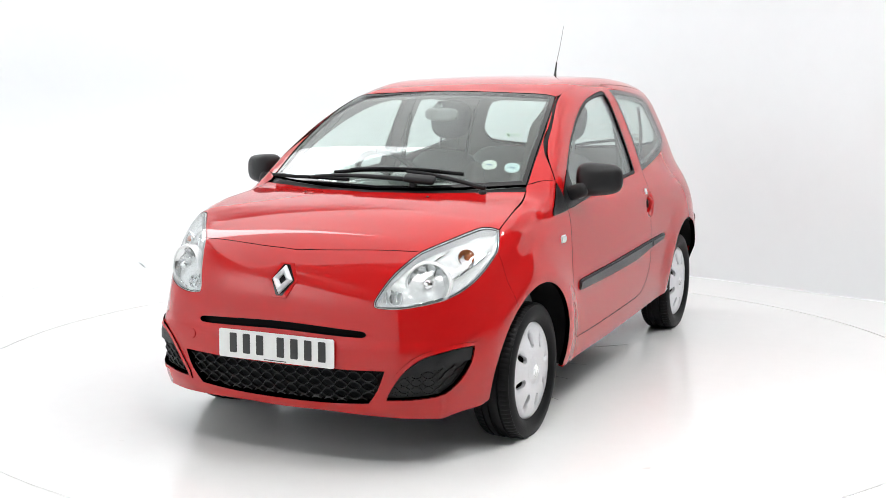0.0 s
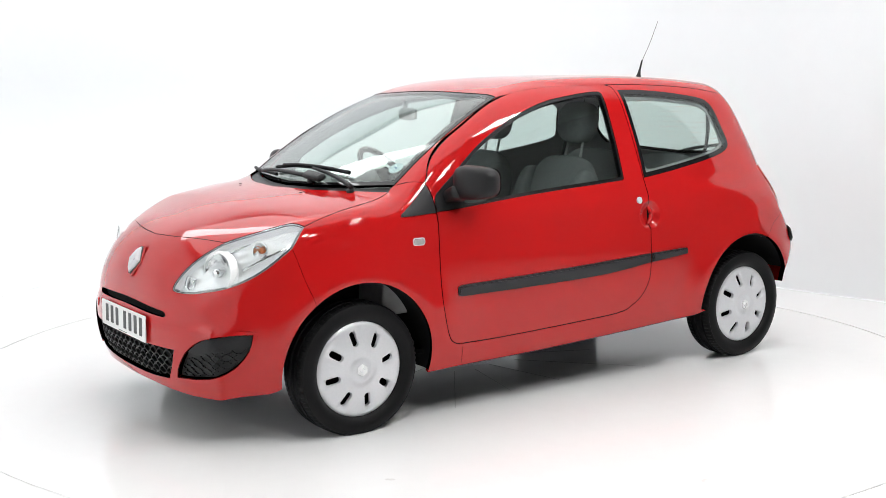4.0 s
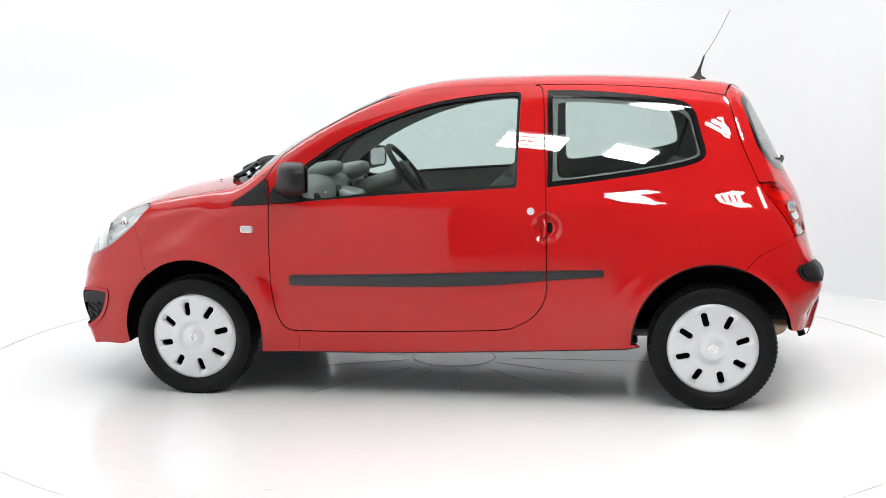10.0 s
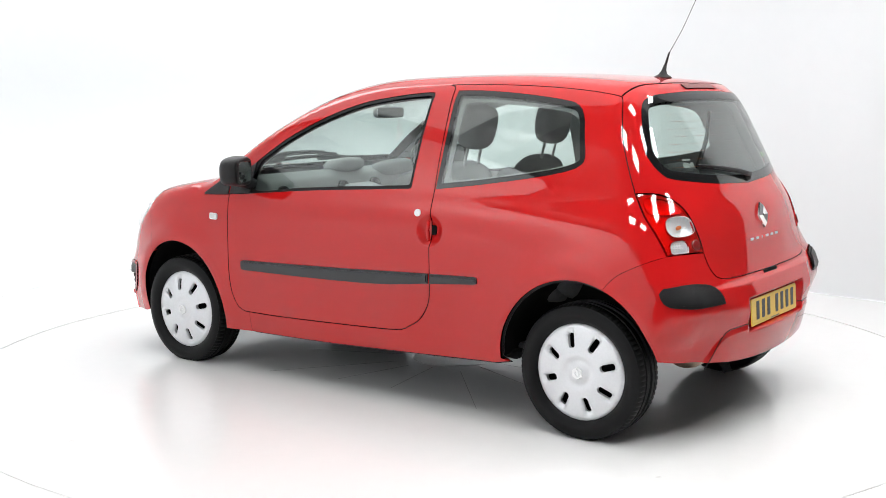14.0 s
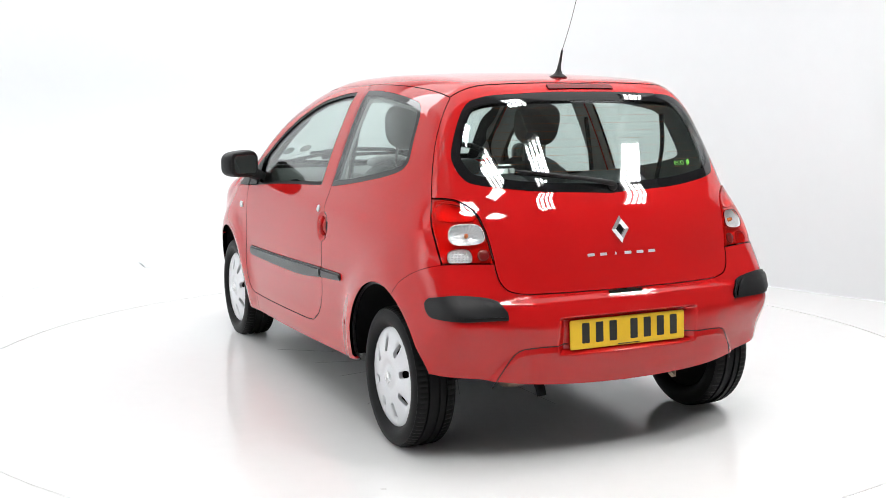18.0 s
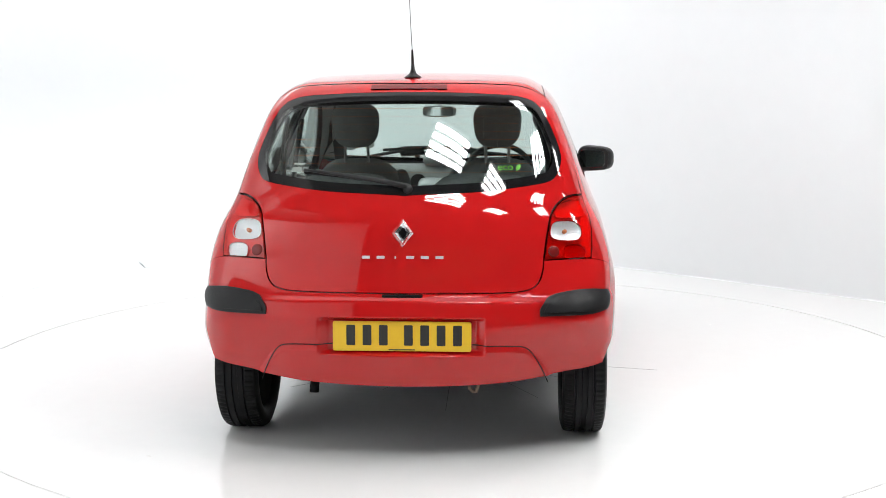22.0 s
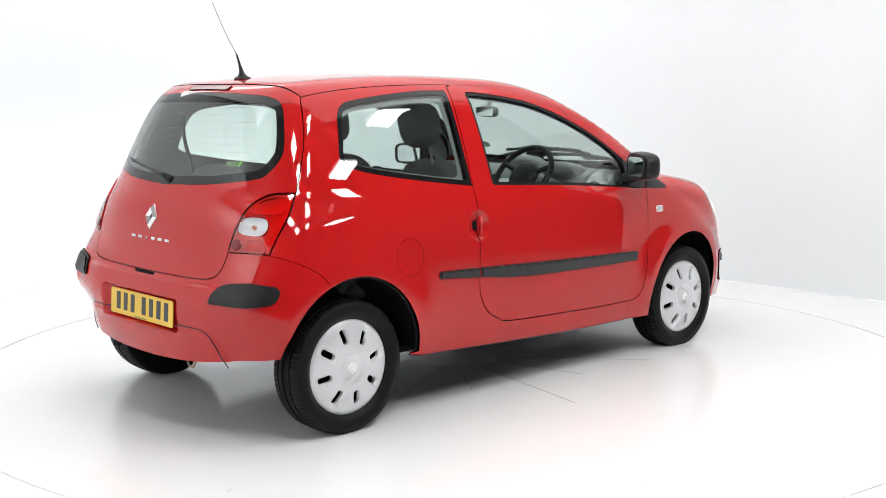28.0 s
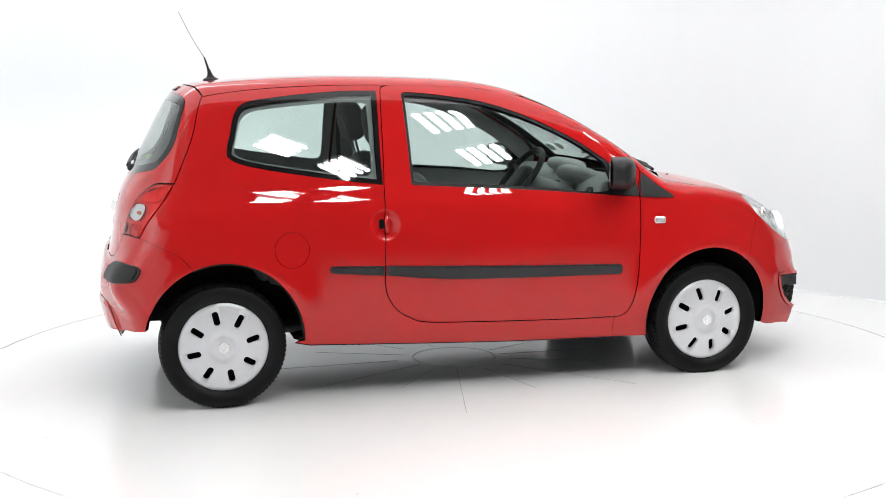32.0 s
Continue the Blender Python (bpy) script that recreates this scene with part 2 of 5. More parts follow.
def sheet(border, holes=(), step=0.03, fine=()):
    """Triangles that fill a flat outline with holes: points, faces, the loops of border points."""
    loops = [border, *holes]
    pts, edges, rims, n = [], [], [], 0
    for l in loops:
        k = len(l)
        pts.append(l)
        edges += [(n + i, n + (i + 1) % k) for i in range(k)]
        rims.append(list(range(n, n + k)))
        n += k
    edge_pts = np.vstack(pts)
    lo, hi = border.min(0), border.max(0)
    gx, gy = np.meshgrid(np.arange(lo[0] + step / 2, hi[0], step), np.arange(lo[1] + step / 2, hi[1], step))
    grid = np.stack([gx.ravel(), gy.ravel()], 1)
    for x0, y0, x1, y1, h in fine:
        hx, hy = np.meshgrid(np.arange(x0, x1, h), np.arange(y0, y1, h))
        keep = (grid[:, 0] < x0 - h) | (grid[:, 0] > x1 + h) | (grid[:, 1] < y0 - h) | (grid[:, 1] > y1 + h)
        grid = np.vstack([grid[keep], np.stack([hx.ravel(), hy.ravel()], 1)])
    if len(grid):
        keep = inside(grid, border)
        for h in holes:
            keep &= ~inside(grid, h)
        grid = grid[keep]
    if len(grid):
        near = np.array([((edge_pts - g)**2).sum(1).min() for g in grid])
        grid = grid[near > (0.5 * (fine[0][4] if fine else step))**2]
    allp = np.vstack([edge_pts, grid]) if len(grid) else edge_pts
    vs, _, fs, ov, _, _ = delaunay_2d_cdt([Vector(p) for p in allp], edges, [], 0, 1e-7)
    where = {}
    for i, o in enumerate(ov):
        for k in o:
            where[k] = i
    vs = np.array([(v.x, v.y) for v in vs])
    fs = np.array([f for f in fs if len(f) == 3])
    mid = vs[fs].mean(1)
    keep = inside(mid, border)
    for h in holes:
        keep &= ~inside(mid, h)
    fs = fs[keep]
    a, b, c = vs[fs[:, 0]], vs[fs[:, 1]], vs[fs[:, 2]]
    turn = (b[:, 0] - a[:, 0]) * (c[:, 1] - a[:, 1]) - (b[:, 1] - a[:, 1]) * (c[:, 0] - a[:, 0])
    fs[turn < 0] = fs[turn < 0][:, ::-1]
    return vs, fs, [[where[i] for i in r] for r in rims]


def mesh_from(name, verts, faces, mat, smooth=True, normals=None):
    me = bpy.data.meshes.new(name)
    me.from_pydata([tuple(v) for v in verts], [], [tuple(int(i) for i in f) for f in faces])
    me.materials.append(mat)
    me.polygons.foreach_set("use_smooth", [smooth] * len(me.polygons))
    me.update()
    if normals is not None:
        me.normals_split_custom_set_from_vertices([tuple(n) for n in normals])
    return me


def child(name, me, parent, label="", m=None):
    ob = new(name, me)
    ob.parent = parent
    if m is not None:
        ob.matrix_basis = m
    return tagged(ob, label)


def panel(name, chart, border, mat, parent, holes=(), step=0.03, gap=0.002, lift=0.0, deep=0.014, flip=False, label="", hole_gap=0.0, close=False, fine=()):
    """A pressed sheet on the car's skin inside an outline, with folded edges. flip: the other side of the car. lift: metres proud of the skin.
    close: a back face, so that the piece is a solid."""
    border = shrunk(border, gap)
    holes = [shrunk(h, -hole_gap) for h in holes]
    vs, fs, rims = sheet(border, holes, step, fine)
    p = onto(chart, vs)
    n = gradient(p)
    a, b, c = p[fs[:, 0]], p[fs[:, 1]], p[fs[:, 2]]
    face_n = np.cross(b - a, c - a)
    if (face_n * n[fs[:, 0]]).sum() < 0:
        fs = fs[:, ::-1]
    p = p + n * lift
    verts, norms, faces = [p], [n], [fs]
    count = len(p)
    for r in rims:
        k = len(r)
        q, m = p[r], n[r]
        t = np.roll(q, -1, 0) - np.roll(q, 1, 0)
        out = np.cross(t, m)
        out /= np.maximum(np.linalg.norm(out, axis=1, keepdims=True), 1e-9)
        verts += [q, q - m * deep]
        i0, i1 = count, count + k
        f1 = np.array([(i0 + i, i0 + (i + 1) % k, i1 + (i + 1) % k, i1 + i) for i in range(k)])
        norms += [out, out]
        faces.append(f1)
        count += 2 * k
    allf = []
    for f in faces:
        allf += [tuple(x) for x in f]
    if close:
        verts.append(p - n * deep)
        norms.append(-n)
        allf += [tuple(x[::-1] + count) for x in fs]
        count += len(p)
    verts, norms = np.vstack(verts), np.vstack(norms)
    if flip:
        verts = verts * (1, -1, 1)
        norms = norms * (1, -1, 1)
        allf = [f[::-1] for f in allf]
    me = mesh_from(name, verts, allf, mat, True, norms)
    return child(name, me, parent, label)


def bm_mesh(name, bm, mat, smooth=False):
    bmesh.ops.recalc_face_normals(bm, faces=bm.faces)
    me = bpy.data.meshes.new(name)
    bm.to_mesh(me)
    bm.free()
    me.materials.append(mat)
    me.polygons.foreach_set("use_smooth", [smooth] * len(me.polygons))
    return me


def part(name, bm, mat, parent, label="", m=None, smooth=False):
    return child(name, bm_mesh(name, bm, mat, smooth), parent, label, m)


def block(sx, sy, sz, bevel=0.01, seg=2, m=None):
    """A rounded box round its centre."""
    bm = bmesh.new()
    bmesh.ops.create_cube(bm, size=1.0, matrix=Matrix.Diagonal((sx, sy, sz, 1)))
    if bevel:
        bmesh.ops.bevel(bm, geom=bm.edges[:], offset=bevel, segments=seg, affect="EDGES", profile=0.5)
    if m is not None:
        bm.transform(m)
    return bm


def lathe(profile, n=64, axis="Y"):
    """A turned form: profile of (radius, along)."""
    bm = bmesh.new()
    rows = []
    for i in range(n):
        a = 2 * math.pi * i / n
        rows.append([bm.verts.new((r * math.cos(a), h, r * math.sin(a))) for r, h in profile])
    for i in range(n):
        for j in range(len(profile) - 1):
            bm.faces.new((rows[i][j], rows[i][j + 1], rows[(i + 1) % n][j + 1], rows[(i + 1) % n][j]))
    bmesh.ops.remove_doubles(bm, verts=bm.verts, dist=1e-5)
    return bm


def tube(points, radius, n=10, step=0.03, taper=None):
    """A round rod along a smooth curve."""
    c = strand(points, step)
    bm = bmesh.new()
    prev = None
    up = Vector((0.03, 0.02, 1)).normalized()
    rings = []
    for i, p in enumerate(c):
        d = Vector(c[min(i + 1, len(c) - 1)] - c[max(i - 1, 0)]).normalized()
        s = d.cross(up)
        if s.length < 0.1:
            s = d.cross(Vector((1, 0, 0)))
        s.normalize()
        w = s.cross(d)
        r = radius if taper is None else radius + (taper - radius) * i / (len(c) - 1)
        rings.append([bm.verts.new(Vector(p) + (s * math.cos(a) + w * math.sin(a)) * r) for a in np.arange(n) * 2 * math.pi / n])
    for a, b in zip(rings, rings[1:]):
        for i in range(n):
            bm.faces.new((a[i], a[(i + 1) % n], b[(i + 1) % n], b[i]))
    bm.faces.new(rings[0])
    bm.faces.new(rings[-1][::-1])
    return bm


def snapped(points, step=0.03):
    """The smooth curve through the points, laid onto the skin."""
    p = strand(points, step)
    for _ in range(12):
        p = p - gradient(p) * (skin(*p.T) * 0.8)[:, None]
    return [tuple(q) for q in p]


# ---- the studio ----
def studio():
    bm = bmesh.new()
    outer = [bm.verts.new((9.0 * math.cos(a), 9.0 * math.sin(a), 0)) for a in np.arange(96) * 2 * math.pi / 96]
    inner = [bm.verts.new((2.508 * math.cos(a), 2.508 * math.sin(a), 0)) for a in np.arange(96) * 2 * math.pi / 96]
    low = [bm.verts.new((v.co.x, v.co.y, -0.03)) for v in inner]
    for i in range(96):
        j = (i + 1) % 96
        bm.faces.new((outer[i], outer[j], inner[j], inner[i]))
        bm.faces.new((inner[i], inner[j], low[j], low[i]))
    floor = new("floor", bm_mesh("floor", bm, FLOOR))
    tagged(floor, "glossy white painted studio floor", "floor", kind="structure")
    pit = new("turntable_pit", bm_mesh("turntable_pit", lathe([(0.0, -0.03), (2.51, -0.03)], 96), SEAM))
    pit.matrix_world = pose(0, 0, 0, 90)
    tagged(pit, "dark joint round the turntable", "floor", kind="structure")
    # the sweeping wall behind
    plan = strand([(4.1, 0.25), (2.86, 1.53), (1.8, 2.59), (0.2, 4.0), (-1.6, 5.0), (-3.3, 4.9), (-4.5, 3.7), (-5.3, 1.5), (-5.6, -0.8), (-5.55, -2.8), (-5.2, -4.6), (-4.5, -6.1), (-3.3, -7.2), (-1.8, -7.7)], 0.15)
    bm = bmesh.new()
    cols = []
    for i, p in enumerate(plan):
        d = plan[min(i + 1, len(plan) - 1)] - plan[max(i - 1, 0)]
        d /= np.linalg.norm(d)
        n = np.array((d[1], -d[0]))
        # square foot on the one flank, a soft cove on the other
        r = 0.012 + 1.5 * min(max((-0.2 - p[0]) / 1.6, 0), 1)
        prof = [(-r - 0.002 - 0.5 * min((r - 0.012) / 0.6, 1), 0.0)] + [(-r * (1 - math.sin(q)), r * (1 - math.cos(q))) for q in np.linspace(0, math.pi / 2, 19)] + [(0.0, r + 0.4), (0.0, 4.6)]
        cols.append([bm.verts.new((*(p + n * a), b + 0.001)) for a, b in prof])
    for a, b in zip(cols, cols[1:]):
        for i in range(len(a) - 1):
            bm.faces.new((a[i], a[i + 1], b[i + 1], b[i]))
    wall = new("wall_sweep", bm_mesh("wall_sweep", bm, WALL, True))
    tagged(wall, "plain white curved studio wall", "wall", kind="structure")
    back = new("wall_back", bm_mesh("wall_back", block(13, 0.2, 4.6, 0, m=pose(0, -8.6, 2.3)), HALL))
    tagged(back, "dim clad wall behind the camera", "wall", kind="structure")
    band = new("hall_cladding", bm_mesh("hall_cladding", block(7.2, 0.06, 0.55, 0.01, 1, m=pose(2.3, -8.46, 2.3)), TIMBER))
    tagged(band, "brown timber band on the hall wall", "wall panel", kind="structure")
    for x in (-6.0, 6.0):
        flank = new("wall_flank", bm_mesh("wall_flank", block(0.2, 10.0, 4.6, 0, m=pose(x, -3.7, 2.3)), HALL))
        tagged(flank, "dim clad side wall of the hall", "wall", kind="structure")
    dim = new("ceiling_hall", bm_mesh("ceiling_hall", block(14, 6.2, 0.2, 0, m=pose(0, -5.9, 4.75)), HALL))
    tagged(dim, "dim ceiling of the hall behind the set", "ceiling", kind="structure")
    roof = new("ceiling", bm_mesh("ceiling", block(14, 9.4, 0.2, 0, m=pose(0, 1.9, 4.7)), CEILING))
    tagged(roof, "pale grey studio ceiling", "ceiling", kind="structure")


def turntable():
    disc = new("turntable")
    tagged(disc, "white round turntable set flush in the floor", "turntable")
    part("plate", lathe([(0.0, -0.028), (2.495, -0.028), (2.5, -0.02), (2.5, -0.003), (2.497, 0.0), (0.222, 0.0), (0.220, -0.003), (0.216, -0.003), (0.214, 0.0), (0.0, 0.0)], 128), DISC, disc, m=pose(0, 0, 0, 90))
    part("hub_plate", lathe([(0.0, 0.001), (0.207, 0.001), (0.211, -0.001), (0.211, -0.004)], 64), DISC, disc, "round hub plate", m=pose(0, 0, 0, 90))
    random.seed(4)
    for i in range(14):
        a = i * 2 * math.pi / 14 + random.uniform(-0.06, 0.06)
        r0, r1 = 0.24 + random.uniform(0, 0.1), random.uniform(0.6, 1.1)
        part("groove", block(r1 - r0, 0.0025, 0.0012, 0, m=pose(0, 0, 0, 0, 0, math.degrees(a)) @ pose((r0 + r1) / 2, 0, 0.0004)), SEAM, disc, "thin dark radial joint")
    for x, y, r in ((1.32, 1.42, 0.018), (-1.72, 1.1, 0.012), (0.4, 2.1, 0.016), (-0.9, -1.9, 0.012), (1.9, -0.6, 0.010), (-2.0, -0.9, 0.014), (0.9, -1.5, 0.012)):
        bm = lathe([(0.0, 0.0006), (r, 0.0004), (r * 1.1, -0.001)], 9)
        for v in bm.verts:
            v.co *= 0.6
            v.co.x *= 1.8 + random.uniform(-0.4, 0.4)
        part("scuff", bm, SCUFF, disc, "small grey scuff mark", m=pose(x, y, 0, 90, 0, random.uniform(0, 180)))
    return disc


def light_fixture(x, y, turn=-45.0, tubes=4, gap=0.088, long=0.48, height=3.0):
    """A hung lamp box with open tubes side by side."""
    lamp = new("light_fixture")
    lamp.matrix_world = pose(x, y, height, 0, 0, turn)
    tagged(lamp, "hung black lamp box with bright parallel tubes", "ceiling light", "lamp boxes hung before the turntable")
    w = tubes * gap
    part("box", block(long + 0.08, w + 0.05, 0.05, 0.01, 2, pose(0, 0, 0.07)), GLOSS_BLACK, lamp)
    for i in range(tubes):
        part("tube", block(long, gap * 0.58, 0.030, 0.014, 3, pose(0, (i - (tubes - 1) / 2) * gap, 0.024)), TUBE, lamp, "glowing tube")
    for s in (-long / 2, long / 2):
        part("hanger", tube([(s, 0, 0.09), (s, 0, 4.61 - height)], 0.006, 6), METAL, lamp)


studio()
for x, y, turn in ((-0.05, -2.92, -25), (0.77, -3.30, -30), (1.78, -2.70, -42), (1.07, -2.02, -45), (3.00, -2.00, -52), (2.17, -0.92, -50)):
    light_fixture(x, y, turn)
TURNTABLE = turntable()

# ---- the car ----
CAR = new("car")
tagged(CAR, "bright red three-door hatchback parked on the turntable", "car")
L = lambda x, z: (x, 0.0, z)


def arc(cx, cz, rx, rz, a0, a1, n=14):
    return [L(cx + rx * math.cos(radians(a)), cz + rz * math.sin(radians(a))) for a in np.linspace(a0, a1, n)]


def on_side(points):
    """Side-view points brought onto the skin."""
    return onto("side", flat("side", points))


def mirrored(points):
    return [(x, -y, z) for x, y, z in points][::-1]


DOOR_FRONT = [L(0.829, 1.018), L(0.812, 0.955), L(0.808, 0.89), L(0.807, 0.736), L(0.80, 0.56), L(0.784, 0.444), L(0.765, 0.378), L(0.742, 0.337), L(0.705, 0.318), L(0.676, 0.3165)]
DOOR_BACK = [L(0.676, 0.3165), L(0.463, 0.317), L(0.08, 0.328), L(-0.25, 0.343), L(-0.338, 0.37), L(-0.401, 0.411), L(-0.445, 0.479), L(-0.456, 0.556), L(-0.452, 0.734),
             L(-0.448, 0.932), L(-0.439, 1.104), L(-0.43, 1.30), L(-0.42, 1.40), L(-0.403, 1.425), L(-0.358, 1.433)]
DOOR_TOP = [L(-0.358, 1.433), L(-0.18, 1.436), L(0.08, 1.420), L(0.34, 1.355), L(0.594, 1.229), L(0.725, 1.146), L(0.786, 1.088), L(0.829, 1.018)]
DOOR_HOLE = [L(0.79, 0.90), L(0.79, 0.945), L(0.768, 0.971), L(0.735, 1.003), L(0.637, 1.082), L(0.486, 1.183), L(0.284, 1.280), L(0.079, 1.348), L(-0.126, 1.382), L(-0.285, 1.397),
             L(-0.318, 1.390), L(-0.322, 1.36), L(-0.319, 1.179), L(-0.3165, 1.02), L(-0.316, 0.989), L(-0.306, 0.977), L(-0.27, 0.9745), L(-0.122, 0.965), L(0.08, 0.953), L(0.331, 0.936), L(0.583, 0.914)]
DOOR_PANE = [L(0.645, 0.928), L(0.647, 1.045), L(0.61, 1.083), L(0.486, 1.166), L(0.284, 1.264), L(0.079, 1.333), L(-0.126, 1.368), L(-0.285, 1.382),
             L(-0.307, 1.372), L(-0.308, 1.34), L(-0.306, 1.179), L(-0.3035, 1.03), L(-0.303, 1.004), L(-0.295, 0.9935), L(-0.265, 0.990), L(-0.122, 0.981), L(0.08, 0.969), L(0.331, 0.951)]
QUARTER = [L(-0.440, 1.405), L(-0.589, 1.404), L(-0.794, 1.39), L(-0.99, 1.366), L(-1.058, 1.347), L(-1.095, 1.305), L(-1.120, 1.213), L(-1.139, 1.138), L(-1.126, 1.106), L(-1.074, 1.081),
           L(-0.931, 1.050), L(-0.676, 1.010), L(-0.450, 0.981)]
SCREEN_EDGE = [(0.932, 0.643, 1.012), (0.646, 0.605, 1.21), (0.45, 0.572, 1.31), (0.300, 0.540, 1.382)]
ROOF_EDGE = [(x, 0.535, 1.45) for x in (0.300, 0.1, -0.2, -0.5, -0.8, -1.05, -1.225)]
ROOF_EDGE[0] = SCREEN_EDGE[-1]
ROOF_EDGE = [tuple(p) for p in onto("top", flat("top", ROOF_EDGE))]
GATE_SIDE = [ROOF_EDGE[-1], (-1.242, 0.557, 1.377), (-1.278, 0.621, 1.224), (-1.325, 0.656, 1.099), (-1.368, 0.679, 1.002)]
LAMP_OUT = [GATE_SIDE[-1], (-1.422, 0.704, 0.916), (-1.485, 0.716, 0.842), (-1.527, 0.713, 0.772)]
A1 = arc(-1.175, 0.295, 0.35, 0.365, 112, 0)
REAR_SEAM = [LAMP_OUT[-1], (-1.45, 0.777, 0.74), (-1.36, 0.81, 0.692), A1[0]]
A2 = arc(1.185, 0.285, 0.338, 0.352, -9, 52 - 0, 8)
A3 = arc(1.185, 0.285, 0.338, 0.352, 192, 52)
SILL = [A1[-1], L(-0.80, 0.272), L(0.08, 0.230), L(0.676, 0.217)]
FRONT_SEAM = [A3[-1], (1.425, 0.76, 0.66), (1.46, 0.723, 0.785)]
LAMP_BACK = [(1.46, 0.723, 0.785), (1.39, 0.695, 0.845)]
HOOD_SIDE = [(1.39, 0.695, 0.845), (1.25, 0.695, 0.89), (1.1, 0.68, 0.935), (0.964, 0.652, 0.98)]
HOOD_FRONT = [(1.645, 0.497, 0.803), (1.716, 0.2, 0.80), (1.735, 0.0, 0.793)]
LAMP_TOP = [(1.39, 0.695, 0.845), (1.422, 0.65, 0.86), (1.536, 0.577, 0.839), (1.645, 0.497, 0.803)]
LAMP_LOW = [(1.645, 0.497, 0.803), (1.74, 0.441, 0.733), (1.798, 0.404, 0.663), (1.819, 0.392, 0.625), (1.817, 0.412, 0.608), (1.778, 0.507, 0.607), (1.70, 0.608, 0.63), (1.625, 0.666, 0.667), (1.552, 0.702, 0.716), (1.46, 0.723, 0.785)]
COWL_FRONT = [(0.964, 0.652, 0.98), (1.033, 0.499, 0.973), (1.123, 0.277, 0.968), (1.17, 0.0, 0.96)]
COWL_BACK = [(0.932, 0.643, 1.012), (1.008, 0.46, 1.0), (1.082, 0.23, 0.995), (1.112, 0.0, 0.99)]
SCREEN_TOP = [(0.300, 0.540, 1.382), (0.312, 0.3, 1.39), (0.31, 0.0, 1.397)]
GATE_TOP = [ROOF_EDGE[-1], (-1.255, 0.46, 1.431), (-1.276, 0.287, 1.435), (-1.293, 0.0, 1.436)]
GATE_LOW = [(-1.368, 0.679, 1.002), (-1.462, 0.612, 0.998), (-1.52, 0.566, 0.956), (-1.568, 0.545, 0.875), (-1.597, 0.532, 0.79), (-1.608, 0.526, 0.735), (-1.623, 0.505, 0.684), (-1.64, 0.451, 0.659), (-1.659, 0.3, 0.654), (-1.668, 0.0, 0.652)]
LAMP_IN = GATE_LOW[:5] + [(-1.598, 0.53, 0.772)]
REAR_GLASS = [(-1.344, 0.0, 1.401), (-1.337, 0.285, 1.395), (-1.314, 0.453, 1.382), (-1.312, 0.52, 1.342), (-1.352, 0.586, 1.2), (-1.384, 0.599, 1.136), (-1.437, 0.58, 1.08), (-1.478, 0.522, 1.055), (-1.541, 0.303, 1.027), (-1.561, 0.0, 1.01)]
REAR_BOTTOM = [L(-1.50, 0.362), (-1.565, 0.73, 0.355), (-1.635, 0.553, 0.335), (-1.672, 0.3, 0.315), (-1.674, 0.0, 0.311)]
NOSE_BOTTOM = [A2[0], (1.56, 0.71, 0.215), (1.685, 0.646, 0.207), (1.792, 0.463, 0.203), (1.846, 0.226, 0.205), (1.85, 0.0, 0.20)]


def both(*strands):
    """Strands of the left half, from the middle's start round to the middle, closed by their mirror image."""
    return [*strands, *[mirrored(s) for s in strands[::-1]]]


QUARTER_LINE = outline("side", QUARTER, [QUARTER[-1], L(-0.449, 1.15), QUARTER[0]])
QUARTER_CLEAR = ring("side", [L(-0.505, 1.362), L(-0.62, 1.366), L(-0.80, 1.353), L(-0.98, 1.332), L(-1.035, 1.315), L(-1.068, 1.285), L(-1.092, 1.213), L(-1.105, 1.150), L(-1.096, 1.130), L(-1.058, 1.112),
                                    L(-0.92, 1.083), L(-0.68, 1.046), L(-0.54, 1.028), L(-0.505, 1.034), L(-0.492, 1.065), L(-0.490, 1.2), L(-0.490, 1.335)], 0.02)
FLAP_LINE = np.array([(-0.875 + 0.078 * math.cos(a), 0.706 + 0.081 * math.sin(a)) for a in np.arange(48) * math.pi / 24])
CLEAR_LENS = [(-1.50, 0.655, 0.906), (-1.54, 0.600, 0.913), (-1.556, 0.567, 0.900), (-1.572, 0.563, 0.858), (-1.56, 0.600, 0.843), (-1.528, 0.658, 0.843), (-1.506, 0.674, 0.870)]
LOW_LENS = [(-1.525, 0.672, 0.822), (-1.55, 0.625, 0.826), (-1.566, 0.608, 0.812), (-1.57, 0.608, 0.782), (-1.56, 0.622, 0.776), (-1.53, 0.675, 0.776), (-1.52, 0.684, 0.80)]
SIDES, DOORS, HEADLIGHTS, TAIL_LAMPS = [], [], [], []


